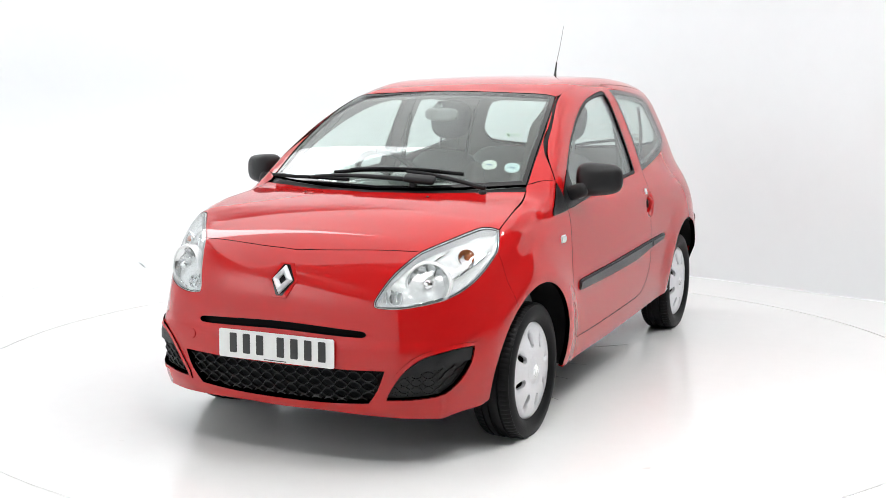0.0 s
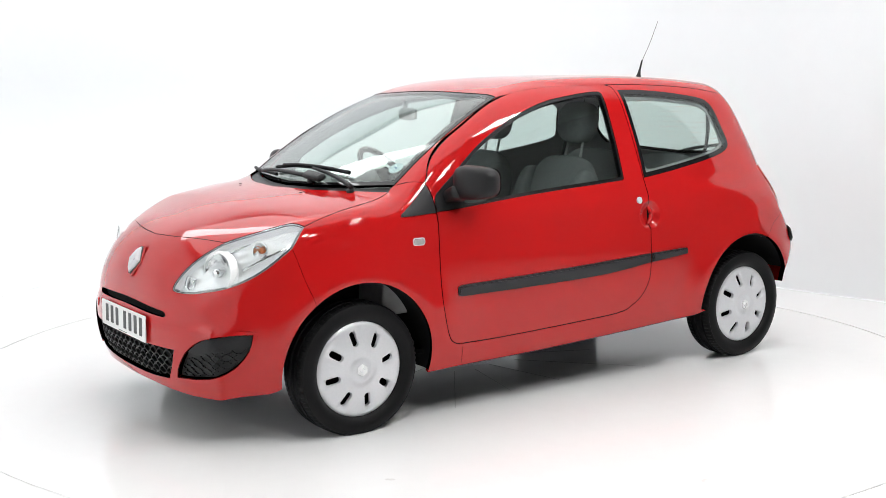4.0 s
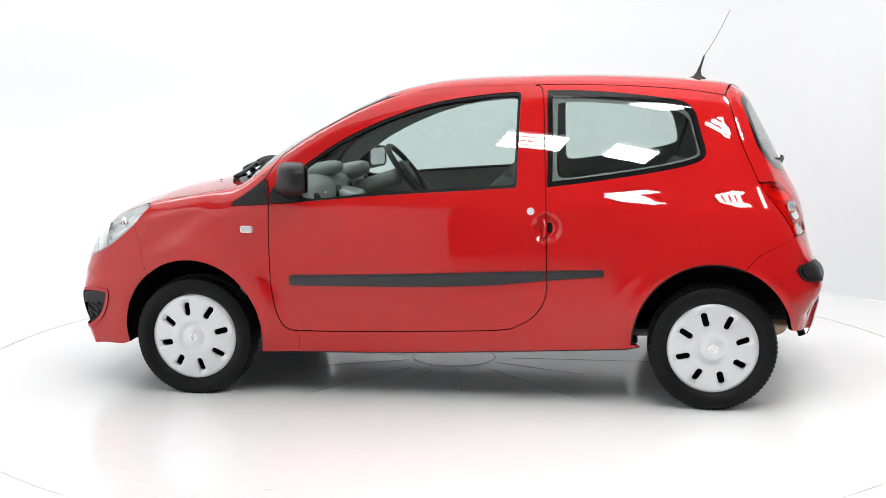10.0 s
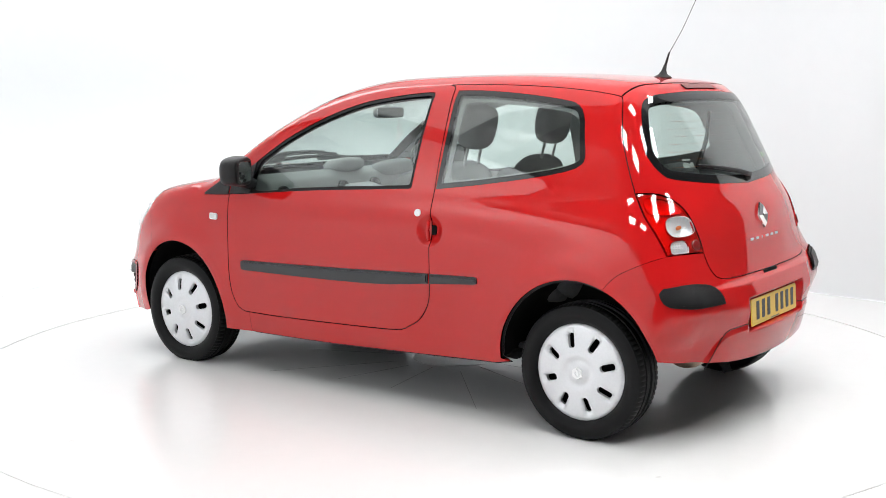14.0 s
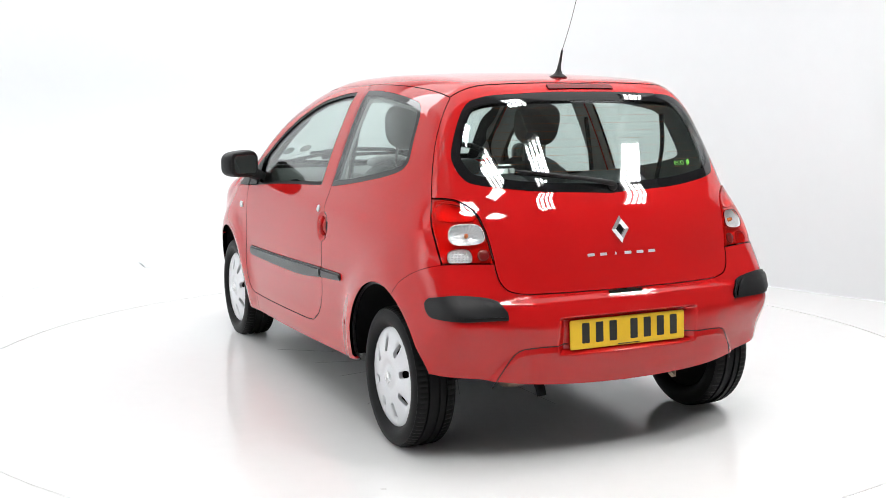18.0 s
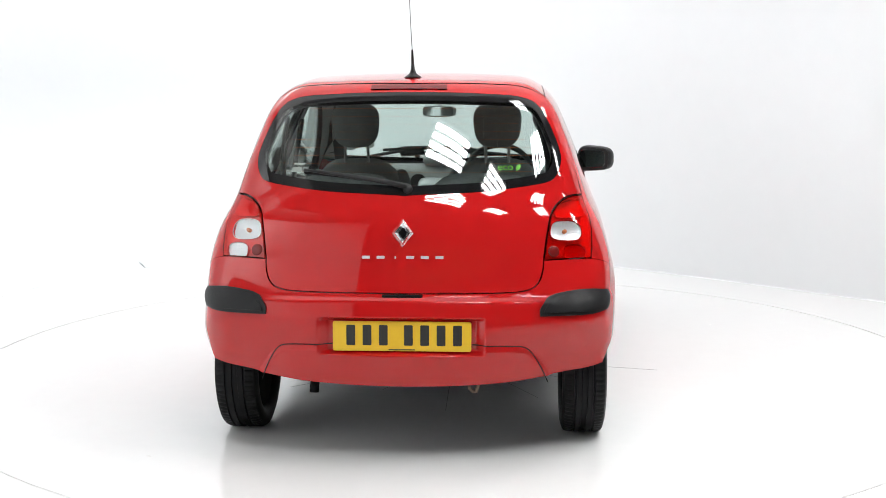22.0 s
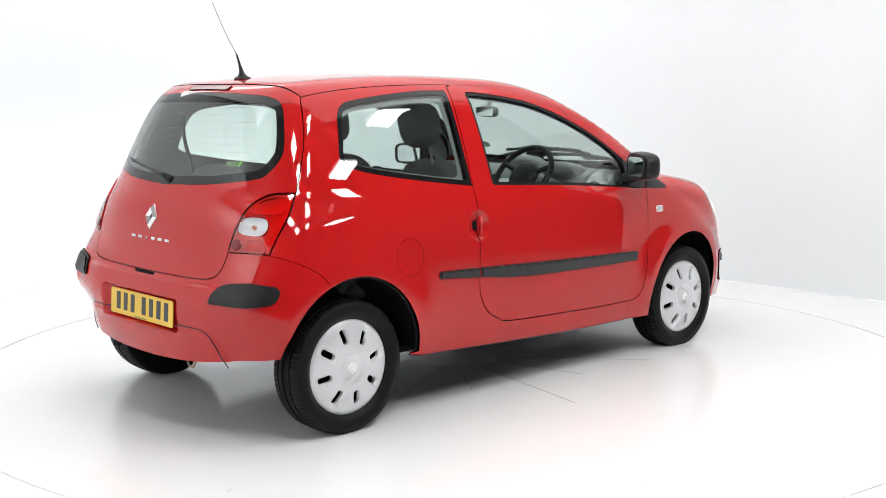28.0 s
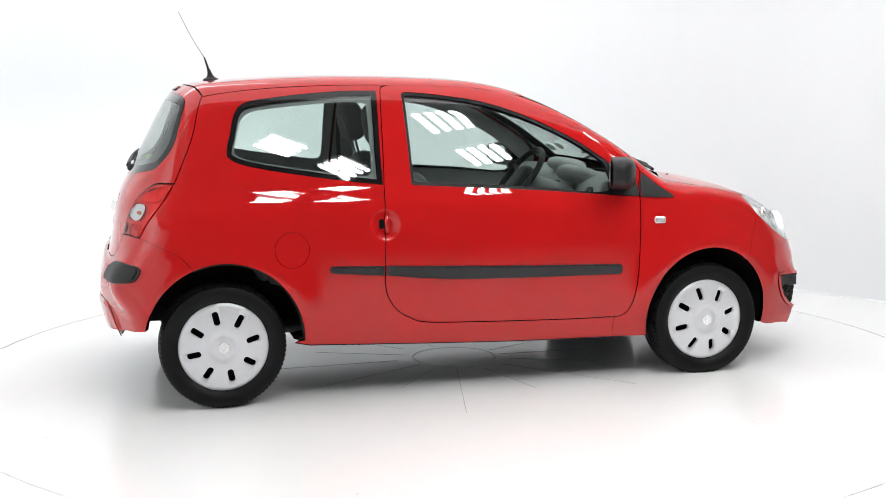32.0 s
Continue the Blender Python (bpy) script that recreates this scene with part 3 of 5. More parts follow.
def body():
    for flip in (False, True):
        panel("fender", "side", outline("side", DOOR_FRONT, [L(0.676, 0.3165), L(0.676, 0.217)], [L(0.676, 0.217), A3[0]], A3, FRONT_SEAM, LAMP_BACK, HOOD_SIDE, COWL_END, PILLAR_FOOT),
              PAINT, CAR, flip=flip, deep=0.02, gap=0.0007, fine=[(0.74, 0.86, 1.02, 1.04, 0.012)])
        side = panel("body_side", "side", outline("side", SCREEN_EDGE, ROOF_EDGE, GATE_SIDE, LAMP_OUT, REAR_SEAM, A1, SILL, [L(0.676, 0.217), L(0.676, 0.3165)], DOOR_BACK, DOOR_TOP, PILLAR_FOOT[::-1]),
                     PAINT, CAR, holes=[QUARTER_LINE] + ([FLAP_LINE] if flip else []), flip=flip, deep=0.012, gap=0.0010, fine=[(-0.53, 0.72, -0.44, 0.885, 0.008), (0.28, 0.98, 0.96, 1.42, 0.013)])
        SIDES.append(side)
        # Added dark sheet under the gaps, so that no light shows through
        panel("seam_backing", "side", shrunk(outline("side", SCREEN_EDGE, ROOF_EDGE, GATE_SIDE, LAMP_OUT, REAR_SEAM, A1, SILL, [L(0.676, 0.217), L(0.676, 0.3165)], DOOR_BACK, DOOR_TOP, PILLAR_FOOT[::-1]), -0.010), SEAL, side,
              holes=[shrunk(QUARTER_LINE, 0.004)], flip=flip, deep=0.004, lift=-0.0135, gap=0.0, step=0.04, label="added dark backing that keeps the seams in shade")
        if flip:
            panel("fuel_flap", "side", FLAP_LINE, PAINT, side, flip=True, gap=0.0018, deep=0.015, step=0.02)
        panel("window_frame", "side", QUARTER_LINE, GLOSS_BLACK, side, holes=[shrunk(QUARTER_LINE, 0.022)], step=0.02, flip=flip, gap=0.001, deep=0.022, label="glossy black window border")
        panel("pane", "side", shrunk(QUARTER_LINE, 0.022), PANE, side, flip=flip, gap=0.0005, deep=0.004, close=True, label="tinted glass")
        door = panel("door", "side", outline("side", DOOR_FRONT, DOOR_BACK, DOOR_TOP), PAINT, CAR, holes=[ring("side", DOOR_HOLE)], flip=flip, deep=0.012, gap=0.0034, fine=[(-0.455, 0.72, -0.37, 0.885, 0.008)])
        DOORS.append(door)
        panel("window_frame", "side", ring("side", DOOR_HOLE), SEAL, door, holes=[ring("side", DOOR_PANE)], step=0.02, flip=flip, gap=0.001, lift=-0.002, deep=0.022, label="black rubber window surround")
        panel("pane", "side", ring("side", DOOR_PANE), PANE, door, flip=flip, gap=0.0005, lift=-0.008, deep=0.004, close=True, label="tinted glass")
    hood = panel("bonnet", "top", outline("top", HOOD_SIDE[::-1], LAMP_TOP, HOOD_FRONT, *[mirrored(s) for s in (HOOD_FRONT, LAMP_TOP, HOOD_SIDE[::-1])], mirrored(COWL_FRONT)[::-1], COWL_FRONT[::-1]),
                 PAINT, CAR, deep=0.02)
    panel("roof", "top", outline("top", SCREEN_TOP[::-1], ROOF_EDGE, GATE_TOP, *[mirrored(s) for s in (GATE_TOP, ROOF_EDGE, SCREEN_TOP[::-1])]), PAINT, CAR, gap=0.0022, deep=0.02)
    cowl = panel("scuttle", "top", outline("top", COWL_FRONT[::-1], COWL_END, COWL_BACK, mirrored(COWL_BACK), mirrored(COWL_END), mirrored(COWL_FRONT[::-1])),
                 SEAL, CAR, lift=-0.012, deep=0.02, label="black plastic scuttle panel")
    border = outline("top", COWL_BACK[::-1], SCREEN_EDGE, SCREEN_TOP, *[mirrored(s) for s in (SCREEN_TOP, SCREEN_EDGE, COWL_BACK[::-1])])
    clear = shrunk(border, 0.024)
    screen = panel("windscreen_border", "top", border, GLOSS_BLACK, CAR, holes=[clear], gap=0.004, step=0.02, lift=-0.002, label="black border of the windscreen")
    panel("windscreen", "top", clear, PANE, CAR, gap=0.0005, lift=-0.002, deep=0.005, close=True, label="clear laminated windscreen")
    gate_border = outline("rear", GATE_TOP[::-1], GATE_SIDE, GATE_LOW, GATE_FOOT, *[mirrored(s) for s in (GATE_FOOT, GATE_LOW, GATE_SIDE, GATE_TOP[::-1])])
    glass_border = outline("rear", REAR_GLASS, mirrored(REAR_GLASS))
    gate = panel("tailgate", "rear", gate_border, PAINT, CAR, holes=[glass_border], deep=0.012, gap=0.003)
    panel("window_frame", "rear", glass_border, GLOSS_BLACK, gate, holes=[shrunk(glass_border, 0.034)], step=0.02, gap=0.001, deep=0.022, label="glossy black window border")
    panel("pane", "rear", shrunk(glass_border, 0.034), PANE, gate, gap=0.0005, deep=0.004, close=True, label="tinted heated rear glass")
    slot = ring("front", [(1.86, y, z) for y, z in ((0.372, 0.523), (0.30, 0.530), (0.0, 0.540), (-0.30, 0.530), (-0.372, 0.523), (-0.372, 0.506), (-0.30, 0.503), (0.0, 0.510), (0.30, 0.503), (0.372, 0.506))], 0.01)
    grille = outline("front", GRILLE_TOP, GRILLE_SIDE, GRILLE_LOW, mirrored(GRILLE_SIDE))
    fogs = [outline("front", *(FOG if k else [mirrored(s) for s in FOG[::-1]])) for k in (0, 1)]
    nose = panel("front_bumper", "front", outline("front", HOOD_FRONT[::-1], LAMP_LOW, FRONT_SEAM[::-1], A2_REV, NOSE_BOTTOM, *[mirrored(s) for s in (NOSE_BOTTOM, A2_REV, FRONT_SEAM[::-1], LAMP_LOW, HOOD_FRONT[::-1])]),
                 PAINT, CAR, holes=[slot, grille, *fogs], deep=0.025, gap=0.0007)
    tail = panel("rear_bumper", "rear", outline("rear", GATE_FOOT[::-1], LAMP_STEP, LAMP_FOOT, REAR_SEAM, A1_BACK, REAR_BOTTOM,
                 *[mirrored(s) for s in (REAR_BOTTOM, A1_BACK, REAR_SEAM, LAMP_FOOT, LAMP_STEP, GATE_FOOT[::-1])]), PAINT, CAR, deep=0.025, gap=0.0009, fine=[(-0.66, 0.30, 0.66, 0.64, 0.0072)])
    for flip in (False, True):
        lamp = panel("headlight", "front", outline("front", LAMP_TOP, LAMP_LOW, LAMP_BACK), LENS, CAR, gap=0.0015, flip=flip, deep=0.004, close=True, label="clear headlight")
        HEADLIGHTS.append(lamp)
        tail_lamp = panel("tail_lamp", "rear", outline("rear", GATE_LOW, LAMP_STEP, LAMP_FOOT, LAMP_OUT[::-1]), RED_LENS, CAR, holes=[ring("rear", CLEAR_LENS, 0.008)] + ([] if flip else [ring("rear", LOW_LENS, 0.008)]), gap=0.003, lift=0.004, flip=flip, deep=0.03, step=0.015, label="red tail lamp with clear sections")
        TAIL_LAMPS.append(tail_lamp)
    return hood, nose, gate, tail, screen


A1_BACK = arc(-1.175, 0.295, 0.35, 0.365, 112, 169, 8)
REAR_BOTTOM[0] = A1_BACK[-1]
A2_REV = A2[::-1]
for P in (A1, A1_BACK, A2, A2_REV, A3, SILL, DOOR_FRONT, DOOR_BACK, DOOR_TOP):
    P[:] = [tuple(q) for q in on_side(P)]
REAR_SEAM[-1], REAR_BOTTOM[0], FRONT_SEAM[0], NOSE_BOTTOM[0] = A1[0], A1_BACK[-1], A3[-1], A2[0]
LAMP_IN = GATE_LOW[:5] + [(-1.598, 0.53, 0.772)]
LAMP_FOOT = [LAMP_IN[-1], LAMP_OUT[-1]]
GATE_LOW, GATE_FOOT = GATE_LOW[:5], GATE_LOW[4:]
COWL_END, PILLAR_FOOT = [COWL_FRONT[0], SCREEN_EDGE[0]], [SCREEN_EDGE[0], DOOR_TOP[-1]]
LAMP_STEP = [GATE_LOW[-1], LAMP_IN[-1]]
(SCREEN_EDGE, GATE_SIDE, LAMP_OUT, REAR_SEAM, FRONT_SEAM, LAMP_BACK, HOOD_SIDE, HOOD_FRONT, LAMP_TOP, LAMP_LOW, COWL_FRONT, COWL_BACK, SCREEN_TOP, GATE_TOP, GATE_LOW, GATE_FOOT, LAMP_STEP, LAMP_FOOT,
 REAR_BOTTOM, NOSE_BOTTOM, REAR_GLASS, ROOF_EDGE, COWL_END, PILLAR_FOOT) = [snapped(c) for c in (
    SCREEN_EDGE, GATE_SIDE, LAMP_OUT, REAR_SEAM, FRONT_SEAM, LAMP_BACK, HOOD_SIDE, HOOD_FRONT, LAMP_TOP, LAMP_LOW, COWL_FRONT, COWL_BACK, SCREEN_TOP, GATE_TOP, GATE_LOW, GATE_FOOT, LAMP_STEP, LAMP_FOOT,
    REAR_BOTTOM, NOSE_BOTTOM, REAR_GLASS, ROOF_EDGE, COWL_END, PILLAR_FOOT)]
GRILLE_TOP = [(1.86, y, z) for y, z in ((-0.455, 0.385), (-0.2, 0.380), (0.0, 0.378), (0.2, 0.380), (0.455, 0.385))]
GRILLE_SIDE = [(1.86, y, z) for y, z in ((0.455, 0.385), (0.425, 0.31), (0.385, 0.252))]
GRILLE_LOW = [(1.86, y, z) for y, z in ((0.385, 0.252), (0.2, 0.240), (0.0, 0.236), (-0.2, 0.240), (-0.385, 0.252))]
FOG = [[(1.626, 0.708, 0.462), (1.643, 0.703, 0.402), (1.681, 0.679, 0.342), (1.725, 0.630, 0.299), (1.775, 0.550, 0.280), (1.825, 0.445, 0.272)],
       [(1.825, 0.445, 0.272), (1.827, 0.462, 0.311), (1.812, 0.515, 0.388), (1.775, 0.578, 0.439), (1.711, 0.655, 0.460), (1.626, 0.708, 0.462)]]
BONNET, NOSE_PANEL, GATE_PANEL, TAIL_PANEL, SCREEN_BORDER = body()


# ---- outer fittings of the car ----
def skin_point(x, y=None, z=None, chart="side", out=0.0):
    """A place on the skin, and its outward direction."""
    uv = {"side": (x, z), "top": (x, y)}.get(chart)
    p = onto(chart, np.array([uv]) if uv else flat(chart, [(x, y, z)]))[0]
    n = gradient(p[None])[0]
    return Vector(p + n * out), Vector(n)


def facing(p, n, up=(0, 0, 1)):
    """A pose at p whose z axis is n and whose y axis leans to up."""
    n = Vector(n).normalized()
    x = Vector(up).cross(n).normalized()
    y = n.cross(x)
    m = Matrix((x, y, n)).transposed().to_4x4()
    m.translation = p
    return m


MIRROR = Matrix.Diagonal((1, -1, 1, 1))


def prism(points, height, bevel=0.0):
    """A flat outline given thickness, from z 0 to height."""
    bm = bmesh.new()
    low = [bm.verts.new((x, y, 0)) for x, y in points]
    bm.faces.new(low)
    r = bmesh.ops.extrude_face_region(bm, geom=bm.faces[:])
    bmesh.ops.translate(bm, verts=[v for v in r["geom"] if isinstance(v, bmesh.types.BMVert)], vec=(0, 0, height))
    bmesh.ops.recalc_face_normals(bm, faces=bm.faces)
    if bevel:
        top = [e for e in bm.edges if all(v.co.z > height * 0.9 for v in e.verts)]
        bmesh.ops.bevel(bm, geom=top, offset=bevel, segments=2, affect="EDGES", profile=0.5)
    return bm


def rounded(w, h, r, n=5):
    out = []
    for cx, cy, a in ((w - r, h - r, 0), (r - w, h - r, 90), (r - w, r - h, 180), (w - r, r - h, 270)):
        out += [(cx + r * math.cos(radians(a + 90 * i / n)), cy + r * math.sin(radians(a + 90 * i / n))) for i in range(n + 1)]
    return out


def relief(name, chart, border, mat, parent, height, lift, step, flip=False, label=""):
    """A sheet on the skin that rises and falls by height(places on the chart)."""
    vs, fs, _ = sheet(border, (), step)
    p = onto(chart, vs)
    n = gradient(p)
    a, b, c = p[fs[0]]
    if np.dot(np.cross(b - a, c - a), n[fs[0][0]]) < 0:
        fs = fs[:, ::-1]
    p = p + n * (lift + height(vs))[:, None]
    if flip:
        p, fs = p * (1, -1, 1), fs[:, ::-1]
    return child(name, mesh_from(name, p, [tuple(f) for f in fs], mat), parent, label)


def tyre_mesh(hub):
    half = [(0.196, 0.058), (0.203, 0.070), (0.222, 0.0860), (0.240, 0.0885), (0.258, 0.084), (0.268, 0.079), (0.270, 0.0795), (0.2755, 0.074), (0.2795, 0.064)]
    tread = [(0.2805, 0.056), (0.2805, 0.042), (0.273, 0.040), (0.273, 0.034), (0.2815, 0.032), (0.282, 0.0125), (0.274, 0.010), (0.274, 0.003)]
    prof = half + tread + [(r, -y) for r, y in (half + tread)[::-1]]
    bm = lathe(prof, 240)
    for v in bm.verts:
        r = math.hypot(v.co.x, v.co.z)
        if abs(v.co.y) > 0.045 and r > 0.2735:
            if round(math.atan2(v.co.z, v.co.x) / (2 * math.pi) * 240) % 3 == 0:
                k = (r - 0.005) / r
                v.co.x, v.co.z = v.co.x * k, v.co.z * k
        if v.co.z < -hub:
            v.co.z = -hub
    return bm


def wheel_meshes():
    slots = []
    for i in range(8):
        a = radians(32 + 45 * i)
        c, s = math.cos(a), math.sin(a)
        slots.append(np.array([(0.133 * c + u * c - v * s, 0.133 * s + u * s + v * c) for u, v in rounded(0.0305, 0.0142, 0.0125)]))
    rim = np.array([(0.199 * math.cos(a), 0.199 * math.sin(a)) for a in np.arange(72) * math.pi / 36])
    vs, fs, loops = sheet(rim, slots, 0.0085)
    r = np.hypot(vs[:, 0], vs[:, 1])
    dome = 0.070 + 0.018 * np.clip(1 - (r / 0.199)**2.4, 0, 1) - 0.008 * np.exp(-((r - 0.052) / 0.014)**2) - 0.006 * np.clip((r - 0.190) / 0.010, 0, 1)
    for i in range(8):
        a = radians(32 + 45 * i)
        u, v = vs[:, 0] * math.cos(a) + vs[:, 1] * math.sin(a), -vs[:, 0] * math.sin(a) + vs[:, 1] * math.cos(a)
        dome -= 0.011 * np.exp(-(np.maximum(np.abs(v) - 0.011, 0) / 0.005)**2) * np.clip((u - 0.115) / 0.04, 0, 1) * np.clip((0.180 - u) / 0.012, 0, 1)
    verts = [np.stack([vs[:, 0], dome, vs[:, 1]], 1)]
    faces = [tuple(f[::-1]) for f in fs]
    count = len(vs)
    for l in loops:
        p = verts[0][l]
        k = len(l)
        verts += [p - (0, 0.016, 0)]
        faces += [(l[i], count + i, count + (i + 1) % k, l[(i + 1) % k]) for i in range(k)]
        count += k
    cover = mesh_from("wheel_cover", np.vstack(verts), faces, SILVER)
    bm = prism([(0.026 * math.cos(radians(a)), 0.026 * math.sin(radians(a))) for a in range(30, 390, 60)], 0.007, 0.002)
    for w0, h0, z0 in ((0.016, 0.020, 0.009),):
        rows = [[bm.verts.new((x * k, y * k, z)) for x, y in ((w0, 0), (0, h0), (-w0, 0), (0, -h0))] for k, z in ((1.0, 0.006), (0.9, z0 + 0.003), (0.55, z0 + 0.003), (0.45, 0.006))]
        for a, b in zip(rows, rows[1:]):
            for i in range(4):
                bm.faces.new((a[i], a[(i + 1) % 4], b[(i + 1) % 4], b[i]))
    emblem = bm_mesh("emblem", bm, LAMP_PAN)
    core = bm_mesh("steel_rim", lathe([(0.0, 0.045), (0.09, 0.045), (0.12, 0.03), (0.165, 0.02), (0.186, 0.05), (0.193, 0.055), (0.193, -0.06), (0.0, -0.06)], 48), DARK, True)
    return [bm_mesh("tyre", tyre_mesh(hub), RUBBER, True) for hub in (0.2705, 0.2785)], cover, emblem, core


def wheels():
    tyres, cover, emblem, core = wheel_meshes()
    for tyre in tyres:
        tyre.set_sharp_from_angle(angle=radians(35))
    cover.set_sharp_from_angle(angle=radians(50))
    for i, (x, side, turn) in enumerate(((HUB_X, 1, 0), (-HUB_X, 1, 3), (HUB_X, -1, 2), (-HUB_X, -1, 0))):
        wheel = new("wheel")
        wheel.parent = CAR
        wheel.matrix_basis = pose(x, side * 0.699, 0.2705 if x > 0 else 0.2785, 0, 0, 0 if side > 0 else 180)
        child("tyre", tyres[0 if x > 0 else 1], wheel, "black tyre")
        spin = pose(0, 0, 0, 0, turn, 0)
        child("steel_rim", core, wheel, m=spin)
        child("wheel_cover", cover, wheel, "silver wheel cover with eight slots", m=spin)
        child("emblem", emblem, wheel, m=spin @ pose(0, 0.0875, 0, -90, 0, 0))
        # liner of the arch
        bm = bmesh.new()
        cx, cz = (1.185, 0.285) if x > 0 else (-1.175, 0.295)
        rows = []
        for a in np.linspace(*((-10, 190) if x > 0 else (0, 156)), 30):
            c, s = math.cos(radians(a)), math.sin(radians(a))
            rx, rz = (0.350, 0.362) if x > 0 else (0.358, 0.373)
            edge = onto("side", np.array([(cx + rx * c, cz + rz * s)]))[0][1] - 0.022
            rows.append([bm.verts.new((cx + rx * k * c, side * y, cz + rz * k * s)) for k, y in ((1, edge), (1.01, edge - 0.06), (1.01, 0.46), (0.14, 0.46))])
        for p, q in zip(rows, rows[1:]):
            for k in range(3):
                bm.faces.new((p[k], p[k + 1], q[k + 1], q[k]))
        part("arch_liner", bm, DARK, CAR, "dark plastic arch liner", smooth=True)


def rub_strips():
    for flip, door, side in ((False, DOORS[0], SIDES[0]), (True, DOORS[1], SIDES[1])):
        one = outline("side", [L(0.712, 0.553), L(0.710, 0.571), L(0.69, 0.577)], [L(0.69, 0.577), L(0.2, 0.591), L(-0.4475, 0.617)], [L(-0.4475, 0.617), L(-0.4475, 0.574)],
                      [L(-0.4475, 0.574), L(-0.172, 0.546), L(0.2, 0.534), L(0.69, 0.529)], [L(0.69, 0.529), L(0.710, 0.535), L(0.712, 0.553)])
        two = outline("side", [L(-0.459, 0.617), L(-0.69, 0.625)], [L(-0.69, 0.625), L(-0.704, 0.622), L(-0.706, 0.608), L(-0.704, 0.597), L(-0.69, 0.594)], [L(-0.69, 0.594), L(-0.459, 0.574)], [L(-0.459, 0.574), L(-0.459, 0.617)])
        for o, owner in ((one, door), (two, side)):
            panel("rub_strip", "side", o, STRIP, owner, flip=flip, gap=0.0, lift=0.006, deep=0.008, label="black plastic rub strip")
            panel("rub_strip_crown", "side", shrunk(o, 0.009), STRIP, owner, flip=flip, gap=0.0, lift=0.011, deep=0.007, label="raised middle of the strip")
        tri = outline("side", [L(0.985, 0.885), L(0.90, 0.888), L(0.8115, 0.893)], [L(0.8115, 0.893), L(0.815, 0.955), L(0.832, 1.012)], [L(0.832, 1.012), L(0.90, 0.955), L(0.985, 0.897)], [L(0.985, 0.897), L(0.985, 0.885)])
        panel("corner_trim", "side", tri, BLACK_PLASTIC, CAR, flip=flip, gap=0.002, lift=0.006, deep=0.01, label="black plastic corner trim")
        sail = outline("side", [L(0.804, 0.897), L(0.665, 0.909)], [L(0.665, 0.909), L(0.665, 1.058)], [L(0.665, 1.058), L(0.735, 1.012), L(0.790, 0.972)], [L(0.790, 0.972), L(0.806, 0.94), L(0.804, 0.897)])
        panel("mirror_base", "side", sail, BLACK_PLASTIC, door, flip=flip, gap=0.001, lift=0.004, deep=0.012, label="black plastic mirror base")


def door_mirrors():
    for flip, door in ((False, DOORS[0]), (True, DOORS[1])):
        def place(bm, m):
            bm.transform(m)
            if flip:
                bm.transform(MIRROR)
            return bm
        seat = Matrix.Translation((0.668, 0.880, 1.020)) @ pose(0, 0, 0, 0, 0, 24)
        bm = bmesh.new()
        bmesh.ops.create_uvsphere(bm, u_segments=44, v_segments=28, radius=1.0)
        for v in bm.verts:
            x, y, z = v.co
            k = (abs(x)**2.6 + abs(y)**3.2 + abs(z)**3.8)**(-1 / 3.3)
            x, y, z = x * k, y * k, z * k
            x = max(x, -0.62)
            v.co = (x * (0.066 if x > 0 else 0.086) * (1 - 0.24 * max(y, 0)), y * 0.101, z * (0.070 - 0.008 * y))
        part("mirror_housing", place(bm, seat), BLACK_PLASTIC, door, "black plastic mirror housing", smooth=True)
        bm = prism(rounded(0.089, 0.060, 0.032, 8), 0.004, 0.002)
        part("mirror_rim", place(bm, seat @ facing((-0.0505, 0, 0), (-1, 0, 0))), BLACK_PLASTIC, door, "black rim of the mirror")
        bm = prism(rounded(0.074, 0.049, 0.026, 8), 0.003, 0.001)
        part("mirror_glass", place(bm, seat @ facing((-0.053, -0.004, 0), (-1, 0, 0))), MIRROR_GLASS, door, "mirror glass")
        bm = block(0.098, 0.13, 0.062, 0.022, 3, Matrix.Translation((0.708, 0.790, 0.966)) @ pose(0, 0, 0, 20, 0, -6))
        part("mirror_arm", place(bm, Matrix()), BLACK_PLASTIC, door, smooth=True)
        bm = block(0.082, 0.016, 0.056, 0.006, 2, Matrix.Translation((0.700, 0.828, 0.984)) @ pose(0, 0, 0, 20, 0, -6))
        part("mirror_joint", place(bm, Matrix()), SEAL, door, smooth=True)


